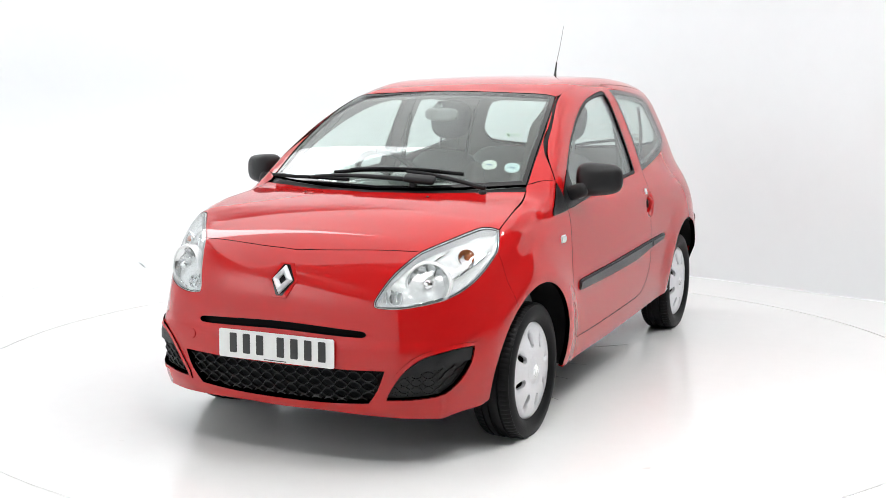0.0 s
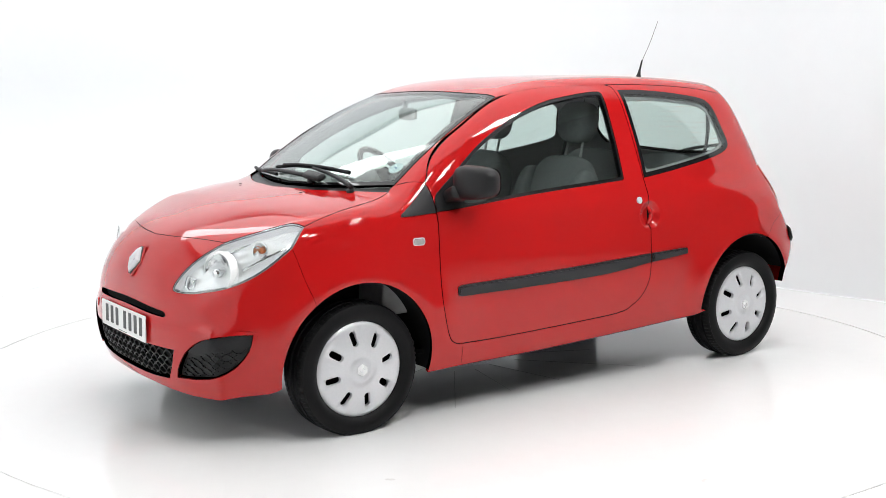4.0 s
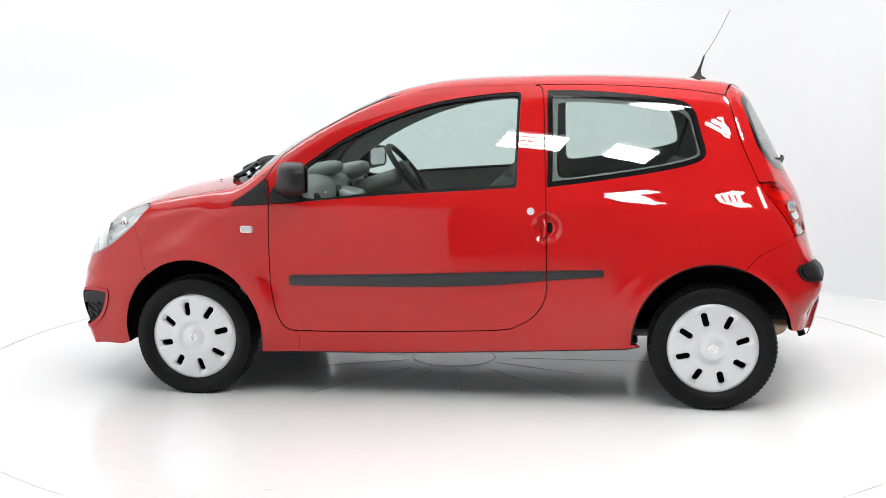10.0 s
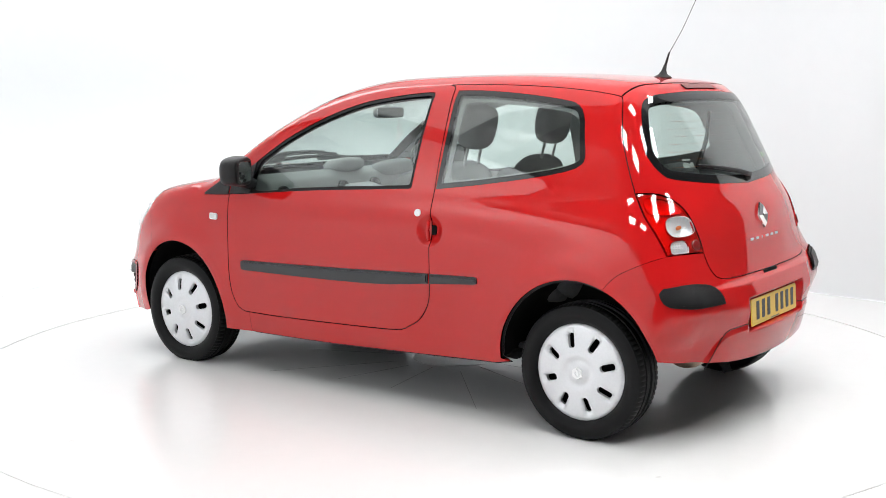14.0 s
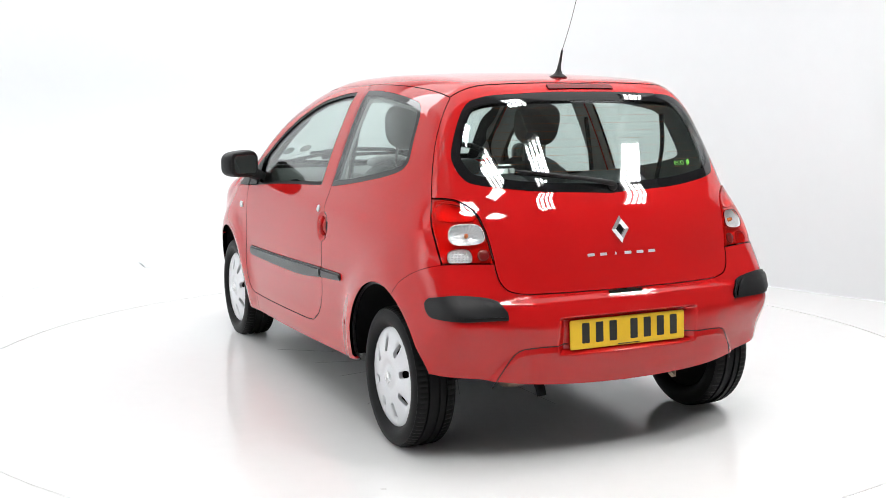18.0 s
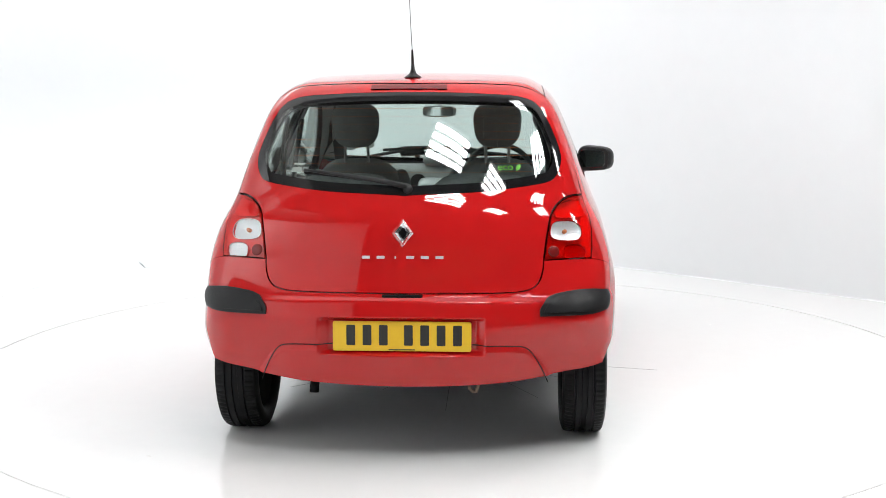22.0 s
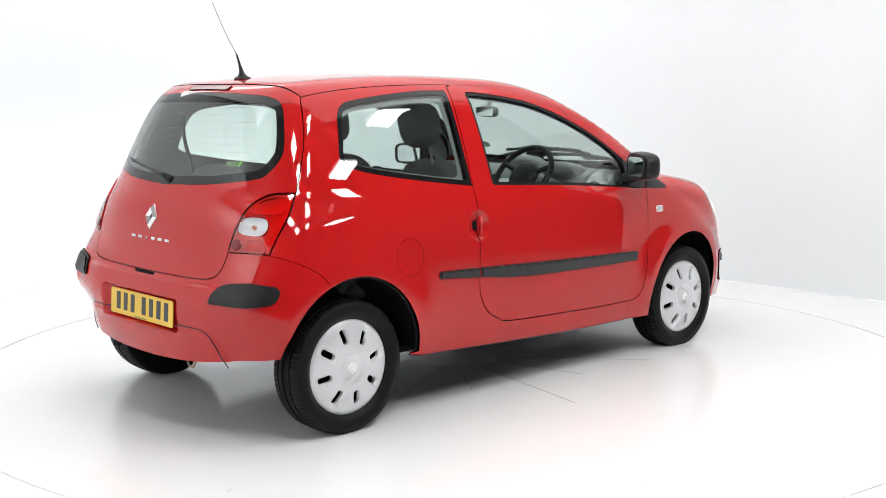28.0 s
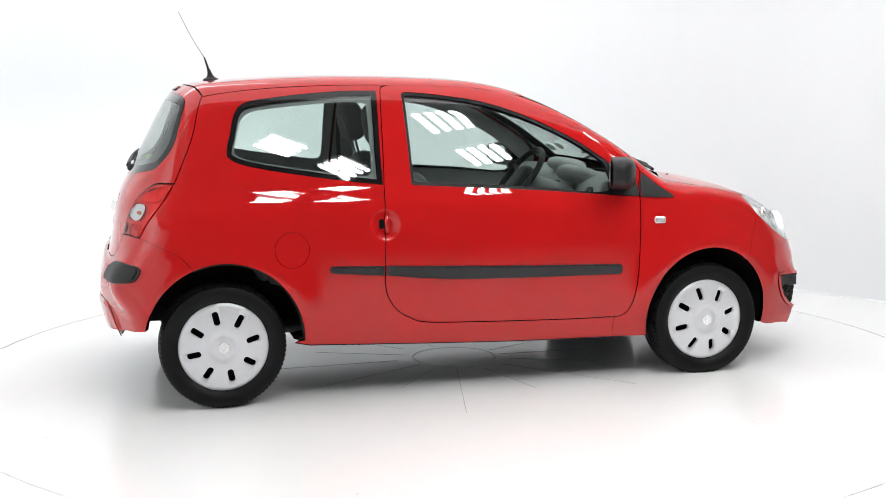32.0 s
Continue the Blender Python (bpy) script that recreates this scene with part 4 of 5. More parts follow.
def small_side_parts():
    for flip, door, side in ((False, DOORS[0], SIDES[0]), (True, DOORS[1], SIDES[1])):
        sign = -1 if flip else 1
        for name, x, z, w, h, r, mat, owner, label, rise in (("side_repeater", 0.909, 0.782, 0.026, 0.0125, 0.009, LAMP_WHITE, CAR, "clear side repeater lamp", 0.006),
                                                            ("door_lock", -0.381, 0.878, 0.0165, 0.0165, 0.0164, SILVER, door, "round chrome lock", 0.006),):
            if flip and name == "door_lock":
                continue
            p, n = skin_point(x, z=z)
            bm = prism(rounded(w, h, r), rise, 0.002)
            bm.transform(facing(p, n))
            if flip:
                bm.transform(MIRROR)
            part(name, bm, mat, owner, label)
        p, n = skin_point(0.909, z=0.782)
        bm = prism(rounded(0.030, 0.0165, 0.012), 0.0025, 0.001)
        bm.transform(facing(p, n))
        if flip:
            bm.transform(MIRROR)
        part("repeater_seat", bm, SILVER, CAR)
        # grip of the door over the dish
        p, n = skin_point(-0.463, z=0.806)
        # Dark pad stands in for the shade inside the hollow
        bm = prism(rounded(0.013, 0.022, 0.010), 0.004, 0.001)
        bm.transform(facing(p, n))
        if flip:
            bm.transform(MIRROR)
        part("handle_shade", bm, DARK, door, "dark pad for the shade in the handle hollow")
        bm = tube([(-0.438, 0.790, 0.765), (-0.444, 0.802, 0.78), (-0.446, 0.806, 0.804), (-0.444, 0.802, 0.828), (-0.438, 0.790, 0.843)], 0.009, 8)
        if flip:
            bm.transform(MIRROR)
        part("handle", bm, PAINT, door, "red door handle", smooth=True)
    # fixings and edge of the sill
    for x in (0.60, -0.70, 0.2, -0.3):
        for sign in (1, -1):
            part("sill_clip", block(0.018, 0.012, 0.010, 0.003, 1, pose(x, sign * 0.765, 0.232 - 0.028 * (x - 0.6))), DARK, CAR)


def honeycomb(parent, chart, border, lift, mat, cell=0.052, ratio=0.5, thick=0.0042, flip=False):
    """Wavy bars of a lattice inside an outline, as one solid mesh a bar row."""
    lo, hi = border.min(0), border.max(0)
    dz = cell * ratio
    rows = int((hi[1] - lo[1]) / dz) + 2
    for k in range(rows):
        for up in (1, -1):
            z0 = lo[1] + k * dz
            s = np.arange(lo[0] - cell, hi[0] + cell, cell / 8)
            z = z0 + up * 0.5 * dz * np.sign(np.cos(2 * math.pi * s / cell + math.pi * (k % 2))) * np.abs(np.cos(2 * math.pi * s / cell + math.pi * (k % 2)))**0.7 * 0.92
            pts = np.stack([s, z], 1)
            ok = inside(pts, border)
            run = []
            for q, o in list(zip(pts, ok)) + [(None, False)]:
                if o:
                    run.append(q)
                    continue
                if len(run) > 2:
                    p = onto(chart, np.array(run))
                    n = gradient(p)
                    p = p + n * lift
                    if flip:
                        p, n = p * (1, -1, 1), n * (1, -1, 1)
                    v, f = [], []
                    for i, (a, m) in enumerate(zip(p, n)):
                        v += [a + (0, 0, thick), a - (0, 0, thick), a - (0, 0, thick) - m * 0.012, a + (0, 0, thick) - m * 0.012]
                        if i:
                            b = 4 * i
                            f += [(b - 4 + j, b - 4 + (j + 1) % 4, b + (j + 1) % 4, b + j) for j in range(4)]
                    f += [(3, 2, 1, 0), (len(v) - 4, len(v) - 3, len(v) - 2, len(v) - 1)]
                    child("lattice_bar", mesh_from("lattice_bar", v, f, mat, False), parent)
                run = []


def nose_parts():
    grille = outline("front", GRILLE_TOP, GRILLE_SIDE, GRILLE_LOW, mirrored(GRILLE_SIDE))
    back = panel("grille", "front", shrunk(grille, -0.01), DARK, NOSE_PANEL, gap=0, lift=-0.045, deep=-0.03, label="black lattice grille")
    honeycomb(back, "front", shrunk(grille, 0.002), -0.012, BLACK_PLASTIC, 0.092, 0.42, 0.0021)
    slot = outline("front", [(1.86, -0.38, 0.49), (1.86, 0.38, 0.49)], [(1.86, 0.38, 0.49), (1.86, 0.38, 0.55)], [(1.86, 0.38, 0.55), (1.86, -0.38, 0.55)], [(1.86, -0.38, 0.55), (1.86, -0.38, 0.49)])
    panel("air_slot", "front", slot, DARK, NOSE_PANEL, gap=0, lift=-0.026, deep=0.002, label="dark air slot")
    fog = outline("front", *FOG)
    for flip in (False, True):
        pan = panel("fog_panel", "front", shrunk(fog, -0.006), BLACK_PLASTIC, NOSE_PANEL, gap=0, lift=-0.018, deep=-0.012, flip=flip, label="black plastic corner grille")
        cut = fog.copy()
        cut[:, 1] = np.minimum(cut[:, 1], 0.345 + 0.33 * (cut[:, 0] - fog[:, 0].min()))
        honeycomb(pan, "front", shrunk(cut, 0.004), -0.012, BLACK_PLASTIC, 0.072, 0.42, 0.0021, flip)
        panel("fog_lip", "front", shrunk(fog, -0.016), PAINT, NOSE_PANEL, holes=[shrunk(fog, -0.001)], gap=0, lift=0.005, deep=0.008, step=0.02, flip=flip, label="raised red lip")
        # smooth upper cheek
        cheek = outline("front", [(1.812, 0.515, 0.386), (1.775, 0.578, 0.437), (1.711, 0.655, 0.458), (1.63, 0.705, 0.459)], [(1.63, 0.705, 0.459), (1.638, 0.704, 0.425), (1.643, 0.703, 0.41)],
                        [(1.643, 0.703, 0.41), (1.70, 0.65, 0.405), (1.77, 0.58, 0.388), (1.812, 0.515, 0.386)])
        panel("fog_cheek", "front", cheek, BLACK_PLASTIC, NOSE_PANEL, gap=0, lift=-0.001, deep=0.015, flip=flip, label="smooth black plastic cheek")
    # towing eye cover
    p, n = skin_point(1.852, -0.41, 0.452, "front")
    bm = prism([(0.020 * math.cos(a), 0.020 * math.sin(a)) for a in np.arange(24) * math.pi / 12], 0.0025, 0.001)
    bm.transform(facing(p, n))
    part("tow_cover", bm, PAINT, NOSE_PANEL)


def number_plate(parent, p, n, face, width=0.52, height=0.111):
    bm = prism(rounded(width / 2, height / 2, 0.008), 0.004, 0.0012)
    bm.transform(facing(p, n))
    plate = part("number_plate", bm, face, parent, "number plate with plain dark bars")
    x = -0.217
    for i in range(7):
        w = 0.050
        bm = prism(rounded(0.0165, 0.0385, 0.004), 0.0008)
        bm.transform(facing(p, n) @ Matrix.Translation((x + w / 2, 0.004, 0.0042)))
        part("bar", bm, INK, plate)
        x += w + 0.0112 + (0.033 if i == 2 else 0)
    bm = prism(rounded(0.05, 0.0018, 0.0015), 0.0006)
    bm.transform(facing(p, n) @ Matrix.Translation((0, -height / 2 + 0.006, 0.0042)))
    part("bar", bm, INK, plate)


def diamond(parent, p, n, w, h, mat, centre, rim=0.36):
    """A raised rhombus with a rhombus opening."""
    bm = bmesh.new()
    def ring_of(k, z):
        return [bm.verts.new((x * k, y * k, z)) for x, y in ((w, 0), (w * 0.25, h * 0.75), (0, h), (-w * 0.25, h * 0.75), (-w, 0), (-w * 0.25, -h * 0.75), (0, -h), (w * 0.25, -h * 0.75))]
    rows = [ring_of(1.0, 0), ring_of(0.97, 0.007), ring_of(0.70, 0.019), ring_of(0.38, 0.006), ring_of(0.36, 0.0)]
    for a, b in zip(rows, rows[1:]):
        for i in range(8):
            bm.faces.new((a[i], a[(i + 1) % 8], b[(i + 1) % 8], b[i]))
    bm.transform(facing(p, n))
    badge = part("badge", bm, mat, parent, "raised diamond badge")
    bm = prism([(w * 0.4, 0), (0, h * 0.4), (-w * 0.4, 0), (0, -h * 0.4)], 0.002)
    bm.transform(facing(p, n))
    part("badge_centre", bm, centre, badge)
    return badge


def badges():
    p, n = skin_point(1.83, 0.0, 0.690, "front")
    bm = prism([(0.062, 0.0), (0.030, 0.072), (-0.030, 0.072), (-0.062, 0.0), (-0.030, -0.072), (0.030, -0.072)], 0.002, 0.0015)
    bm.transform(facing(p, n))
    part("badge_seat", bm, PAINT, NOSE_PANEL)
    bm = prism([(0.052, 0.0), (0.014, 0.064), (-0.014, 0.064), (-0.052, 0.0), (-0.014, -0.064), (0.014, -0.064)], 0.003, 0.001)
    bm.transform(facing(p, n))
    part("badge_backing", bm, GLOSS_BLACK, NOSE_PANEL)
    diamond(NOSE_PANEL, p + n * 0.003, n, 0.045, 0.060, SILVER, GLOSS_BLACK)
    p, n = skin_point(-1.61, 0.0, 0.876, "rear")
    diamond(GATE_PANEL, p, n, 0.042, 0.055, CHROME, GLOSS_BLACK)
    # the model name as plain raised bars
    for i in range(6):
        p, n = skin_point(-1.63, 0.137 - 0.0548 * i, 0.787, "rear")
        bm = prism(rounded(0.0150 if i != 2 else 0.0026, 0.0055, 0.002), 0.003, 0.001)
        bm.transform(facing(p, n))
        part("name_bar", bm, SILVER, GATE_PANEL, "plain bright bar")
    p, n = skin_point(1.886, 0.003, 0.4385, "front")
    number_plate(NOSE_PANEL, p + Vector((0.002, 0, 0)), (1, 0, 0.02), PLATE_WHITE)
    p = Vector((-1.692, 0.0, 0.4965))
    number_plate(TAIL_PANEL, p, (-1, 0, 0.06), PLATE_YELLOW, 0.52, 0.112)


def headlight_parts():
    for flip, lamp in ((False, HEADLIGHTS[0]), (True, HEADLIGHTS[1])):
        def put(name, bm, p, n, mat, label=""):
            bm.transform(facing(p, n))
            if flip:
                bm.transform(MIRROR)
            part(name, bm, mat, lamp, label, smooth=True)
        def bowl(r, d):
            bm = lathe([(0.012, -d), (r * 0.35, -d * 0.93), (r * 0.6, -d * 0.72), (r * 0.82, -d * 0.38), (r, 0), (r * 1.06, 0.004), (r * 1.10, 0.0), (r * 1.10, -d * 0.5)], 40)
            for v in bm.verts:
                a, r1 = math.atan2(v.co.z, v.co.x), math.hypot(v.co.x, v.co.z)
                if r1 < r * 0.95:
                    v.co.y += 0.0028 * (r / 0.07) * math.copysign(1, math.cos(10 * a + 9 * r1 / r))
            bm.transform(pose(0, 0, 0, 90))
            return bm
        rim = outline("front", LAMP_TOP, LAMP_LOW, LAMP_BACK)
        pan = shrunk(rim, 0.006)
        lo = pan.min(0)

        def facets(uv):
            u, v = (uv - lo).T
            return 0.010 * np.abs((u * 11 + v * 4) % 1 - 0.5) + 0.006 * np.floor((v * 9 - u * 5) % 2) + 0.004 * np.abs((v * 23) % 1 - 0.5)
        housing = relief("housing", "front", pan, LAMP_PAN, lamp, facets, -0.034, 0.009, flip, "bright stepped lamp pan")
        panel("housing_wall", "front", pan, LAMP_PAN, lamp, holes=[shrunk(pan, 0.003)], gap=0.0, lift=-0.032, deep=-0.028, flip=flip)
        p, _ = skin_point(1.703, 0.558, 0.702, "front", out=-0.018)
        put("reflector", bowl(0.076, 0.05), p, (0.93, 0.25, 0.12), CHROME, "bright headlight reflector")
        q = Vector(p) + Vector((-0.01, 0, 0))
        bm = lathe([(0.0, 0.022), (0.010, 0.020), (0.014, 0.010), (0.014, -0.03)], 20)
        bm.transform(pose(0, 0, 0, 90))
        put("bulb", bm, q, (0.93, 0.25, 0.12), LAMP_WHITE)
        bm = lathe([(0.0775, 0.004), (0.080, 0.007), (0.085, 0.007), (0.088, 0.0), (0.088, -0.03)], 44)
        bm.transform(pose(0, 0, 0, 90))
        put("bezel", bm, p, (0.93, 0.25, 0.12), LAMP_PAN, "silvered ring")
        bm = lathe([(0.0, 0.018), (0.016, 0.016), (0.020, 0.004), (0.020, -0.002)], 20)
        bm.transform(pose(0, 0, 0, 90))
        put("bulb_cap", bm, q + Vector((0.012, 0.0, 0)), (0.93, 0.25, 0.12), CHROME)
        for k in range(10):
            a = radians(36 * k + 12)
            bm = block(0.004, 0.036, 0.004, 0.001, 1, pose(0, 0, 0, 0, 0, math.degrees(a)) @ pose(0, 0.044, -0.028, 38))
            put("reflector_rib", bm, p, (0.93, 0.25, 0.12), TRIM if k % 3 == 0 else LAMP_PAN)
        for k in range(4):
            c = [np.array(skin_point(1.80, 0.43 + 0.022 * k, z, "front", out=-0.020)[0]) for z in (0.632 + 0.004 * k, 0.66, 0.685 - 0.002 * k)]
            bm = tube(c, 0.0035, 6)
            if flip:
                bm.transform(MIRROR)
            part("lamp_rib", bm, TRIM if k == 1 else CHROME, lamp, smooth=True)
        p, _ = skin_point(1.562, 0.648, 0.790, "front", out=-0.014)
        put("reflector", bowl(0.030, 0.022), p, (0.85, 0.45, 0.2), CHROME, "small indicator reflector")
        bm = lathe([(0.0, 0.014), (0.009, 0.011), (0.013, 0.002), (0.013, -0.018)], 20)
        bm.transform(pose(0, 0, 0, 90))
        put("indicator_bulb", bm, Vector(p) + Vector((-0.008, 0, 0)), (0.85, 0.45, 0.2), AMBER, "amber indicator bulb")
        p, _ = skin_point(1.785, 0.462, 0.652, "front", out=-0.016)
        put("reflector", bowl(0.024, 0.02), p, (0.95, 0.15, 0.1), CHROME, "small side light reflector")
        # dark blades between the bowls
        for a, b, r in (((1.62, 0.62, 0.715), (1.47, 0.70, 0.80), 0.007), ((1.70, 0.505, 0.745), (1.58, 0.585, 0.82), 0.005), ((1.76, 0.50, 0.625), (1.66, 0.60, 0.65), 0.005)):
            c = [np.array(skin_point(*q, "front", out=-0.022)[0]) for q in (a, tuple((np.array(a) + b) / 2), b)]
            bm = tube(c, r, 8)
            if flip:
                bm.transform(MIRROR)
            part("lamp_blade", bm, CHROME, lamp, smooth=True)
        panel("lamp_seal", "front", shrunk(rim, 0.001), SILVER, lamp, holes=[shrunk(rim, 0.003)], gap=0, lift=-0.002, flip=flip, deep=0.002, step=0.02, label="grey seal of the lamp")


def tail_parts():
    for flip, lamp in ((False, TAIL_LAMPS[0]), (True, TAIL_LAMPS[1])):
        whole = outline("rear", GATE_LOW, LAMP_STEP, LAMP_FOOT, LAMP_OUT[::-1])
        clear, low = ring("rear", CLEAR_LENS, 0.008), ring("rear", LOW_LENS, 0.008)
        mid, span = (clear.min(0) + clear.max(0)) / 2, (clear.max(0) - clear.min(0)) / 2

        def sunburst(uv):
            d = (uv - mid) / span
            r = np.hypot(*d.T)
            return -0.014 * np.clip(1.1 - r**2, 0, 1) + 0.0019 * np.cos(26 * np.arctan2(d[:, 1], d[:, 0])) * np.clip(r * 2 - 0.3, 0, 1)
        relief("reversing_bowl", "rear", shrunk(clear, -0.001), SILVER, lamp, sunburst, -0.004, 0.0035, flip, "fluted bright bowl")
        panel("reversing_lens", "rear", clear, LENS, lamp, gap=0.0005, lift=0.0045, flip=flip, deep=0.003, step=0.015, label="clear reversing lens")
        p, n = skin_point(*onto("rear", mid[None])[0], "rear", out=-0.006)
        bm = lathe([(0.0, 0.007), (0.005, 0.006), (0.008, 0.0), (0.008, -0.012)], 18)
        bm.transform(facing(p, n) @ pose(0, 0, 0, 90))
        if flip:
            bm.transform(MIRROR)
        part("bulb", bm, AMBER, lamp, "small amber bulb", smooth=True)
        rim = panel("lens_rim", "rear", shrunk(clear, -0.0018), LAMP_RED if flip else PLATE_WHITE, lamp, holes=[clear], gap=0.0, lift=0.0048, flip=flip, deep=0.004, step=0.012)

        def studs(uv):
            d = np.abs((uv - low.min(0)) / (0.0105, 0.0095) % 1 - 0.5)
            return -0.007 * np.maximum(*d.T)
        relief("stud_pan", "rear", shrunk(low, 0.001), LAMP_RED if flip else SILVER, lamp, studs, -0.002, 0.0026, flip, "ribbed red pan" if flip else "ribbed bright pan")
        if not flip:
            panel("fog_lens", "rear", low, LENS, lamp, gap=0.0005, lift=0.0045, flip=flip, deep=0.003, step=0.015, label="clear ribbed lens")
        # step and shelf inside the upper red part
        top = ring("rear", [(-1.40, 0.665, 0.985), (-1.45, 0.60, 0.985), (-1.50, 0.572, 0.955), (-1.52, 0.575, 0.928), (-1.47, 0.66, 0.924), (-1.43, 0.69, 0.935)], 0.01)
        panel("lamp_pan", "rear", shrunk(whole, 0.005), WHITE_PAN, lamp, holes=[clear, low, top], gap=0.0, lift=-0.010, deep=-0.012, flip=flip, step=0.015, label="bright inner pan of the lamp")
        t_mid = (top.min(0) + top.max(0)) / 2
        relief("upper_bowl", "rear", top, WHITE_PAN, lamp, lambda uv: -0.016 * np.clip(1 - (np.hypot(*(uv - t_mid).T) / 0.055)**2, 0, 1), -0.008, 0.008, flip, "bright bowl of the brake lamp")
        p, n = skin_point(-1.578, 0.566, 0.804, "rear", out=0.0045)
        bm = lathe([(0.0, 0.003), (0.017, 0.0025), (0.022, 0.0), (0.022, -0.004)], 28)
        bm.transform(facing(p, n) @ pose(0, 0, 0, 90))
        if flip:
            bm.transform(MIRROR)
        part("round_reflector", bm, BRAKE, lamp, "round dark red reflector", smooth=True)
        corner = outline("rear", [(-1.545, 0.770, 0.655), (-1.613, 0.690, 0.664), (-1.645, 0.572, 0.650), (-1.66, 0.530, 0.625)], [(-1.66, 0.530, 0.625), (-1.675, 0.515, 0.60), (-1.679, 0.513, 0.574)],
                         [(-1.679, 0.513, 0.574), (-1.655, 0.690, 0.575), (-1.572, 0.768, 0.585)], [(-1.572, 0.768, 0.585), (-1.545, 0.775, 0.60), (-1.525, 0.775, 0.635), (-1.545, 0.770, 0.655)])
        guard = panel("corner_guard", "rear", corner, BLACK_PLASTIC, TAIL_PANEL, gap=0.0, lift=0.008, flip=flip, deep=0.018, label="black plastic corner guard")
        panel("guard_crown", "rear", shrunk(corner, 0.012), BLACK_PLASTIC, guard, gap=0.0, lift=0.013, flip=flip, deep=0.008)
    brake = outline("rear", [(-1.30, 0.148, 1.4265), (-1.302, 0.0, 1.4285), (-1.30, -0.148, 1.4265)], [(-1.30, -0.148, 1.4265), (-1.32, -0.148, 1.4095)], [(-1.32, -0.148, 1.4095), (-1.325, 0, 1.411), (-1.32, 0.148, 1.4095)], [(-1.32, 0.148, 1.4095), (-1.30, 0.148, 1.4265)])
    panel("high_brake_lamp", "rear", brake, BRAKE, GATE_PANEL, gap=0, lift=0.004, deep=0.01, step=0.012, label="dark red high brake lamp")
    p, n = skin_point(-1.665, 0.0, 0.640, "rear")
    # Sunk dark block gives the grip recess its shade
    part("gate_recess_shade", block(0.02, 0.155, 0.018, 0.005, 2, Matrix.Translation(p + Vector((0.0085, 0, 0.002)))), DARK, TAIL_PANEL, "dark block for the shaded grip recess of the tailgate")
    # joint of the lower valance
    for y0, y1 in ((-0.585, -0.262), (0.262, 0.585)):
        pts = [np.array(skin_point(-1.68, y, float(VALANCE(abs(y))) + 0.012, "rear")[0]) for y in np.linspace(y0, y1, 15)]
        part("valance_joint", tube(pts, 0.0022, 6), SEAL, TAIL_PANEL, "dark joint line")
    # rear wiper
    pts = [np.array(skin_point(x, y, z, "rear", out=0.016)[0]) for x, y, z in ((-1.542, -0.01, 1.040), (-1.535, 0.10, 1.060), (-1.51, 0.26, 1.083), (-1.487, 0.39, 1.098))]
    wiper = part("rear_wiper", tube(pts, 0.011, 8, taper=0.005), BLACK_PLASTIC, GATE_PANEL, "black rear wiper", smooth=True)
    p, n = skin_point(-1.548, -0.012, 1.036, "rear")
    bm = lathe([(0.0, 0.016), (0.013, 0.0145), (0.018, 0.009), (0.019, 0.0)], 24)
    bm.transform(facing(p, n) @ pose(0, 0, 0, 90))
    part("wiper_cap", bm, BLACK_PLASTIC, wiper, smooth=True)
    pts = [np.array(skin_point(x, y, z, "rear", out=0.006)[0]) for x, y, z in ((-1.52, 0.12, 1.063), (-1.51, 0.26, 1.080), (-1.487, 0.39, 1.092))]
    part("wiper_blade", tube(pts, 0.005, 6), RUBBER, wiper)
    # heating wires of the glass
    for z in np.linspace(1.10, 1.34, 9):
        w = 0.53 - 0.28 * (z - 1.10)
        pts = onto("rear", flat("rear", [(-1.45, y, z) for y in np.linspace(-w, w, 13)]))
        pts = pts - gradient(pts) * 0.006
        part("heating_wire", tube(pts, 0.0004, 4), AMBER, GATE_PANEL)
    # stickers
    p, n = skin_point(-1.482, -0.385, 1.112, "rear", out=-0.006)
    data = bpy.data.curves.new("sticker_text", "FONT")
    data.body, data.size, data.align_x = "eco", 0.042, "CENTER"
    data.extrude = 0.0004
    green = material("green_ink", (0.20, 0.60, 0.06), 0.5)
    data.materials.append(green)
    word = child("sticker", data, GATE_PANEL, "small green eco sticker", m=facing(Vector(p) + Vector((0, 0.0, -0.006)), n))
    bm = prism([(0.0, -0.004), (0.012, 0.0), (0.02, 0.012), (0.018, 0.024), (0.006, 0.018), (0.0, 0.008)], 0.0006)
    bm.transform(facing(p, n) @ Matrix.Translation((0.040, -0.006, 0)))
    part("sticker_leaf", bm, green, GATE_PANEL)
    for dx, dz, w, h in ((-0.01, 0.018, 0.024, 0.004), (-0.016, -0.004, 0.020, 0.010), (0.024, -0.002, 0.010, 0.010)):
        p, n = skin_point(-1.474, 0.413 - dx, 1.11 + dz, "rear", out=-0.006)
        bm = prism(rounded(w, h, 0.003), 0.0006)
        bm.transform(facing(p, n))
        part("sticker", bm, LAMP_WHITE, GATE_PANEL, "plain pale window sticker")


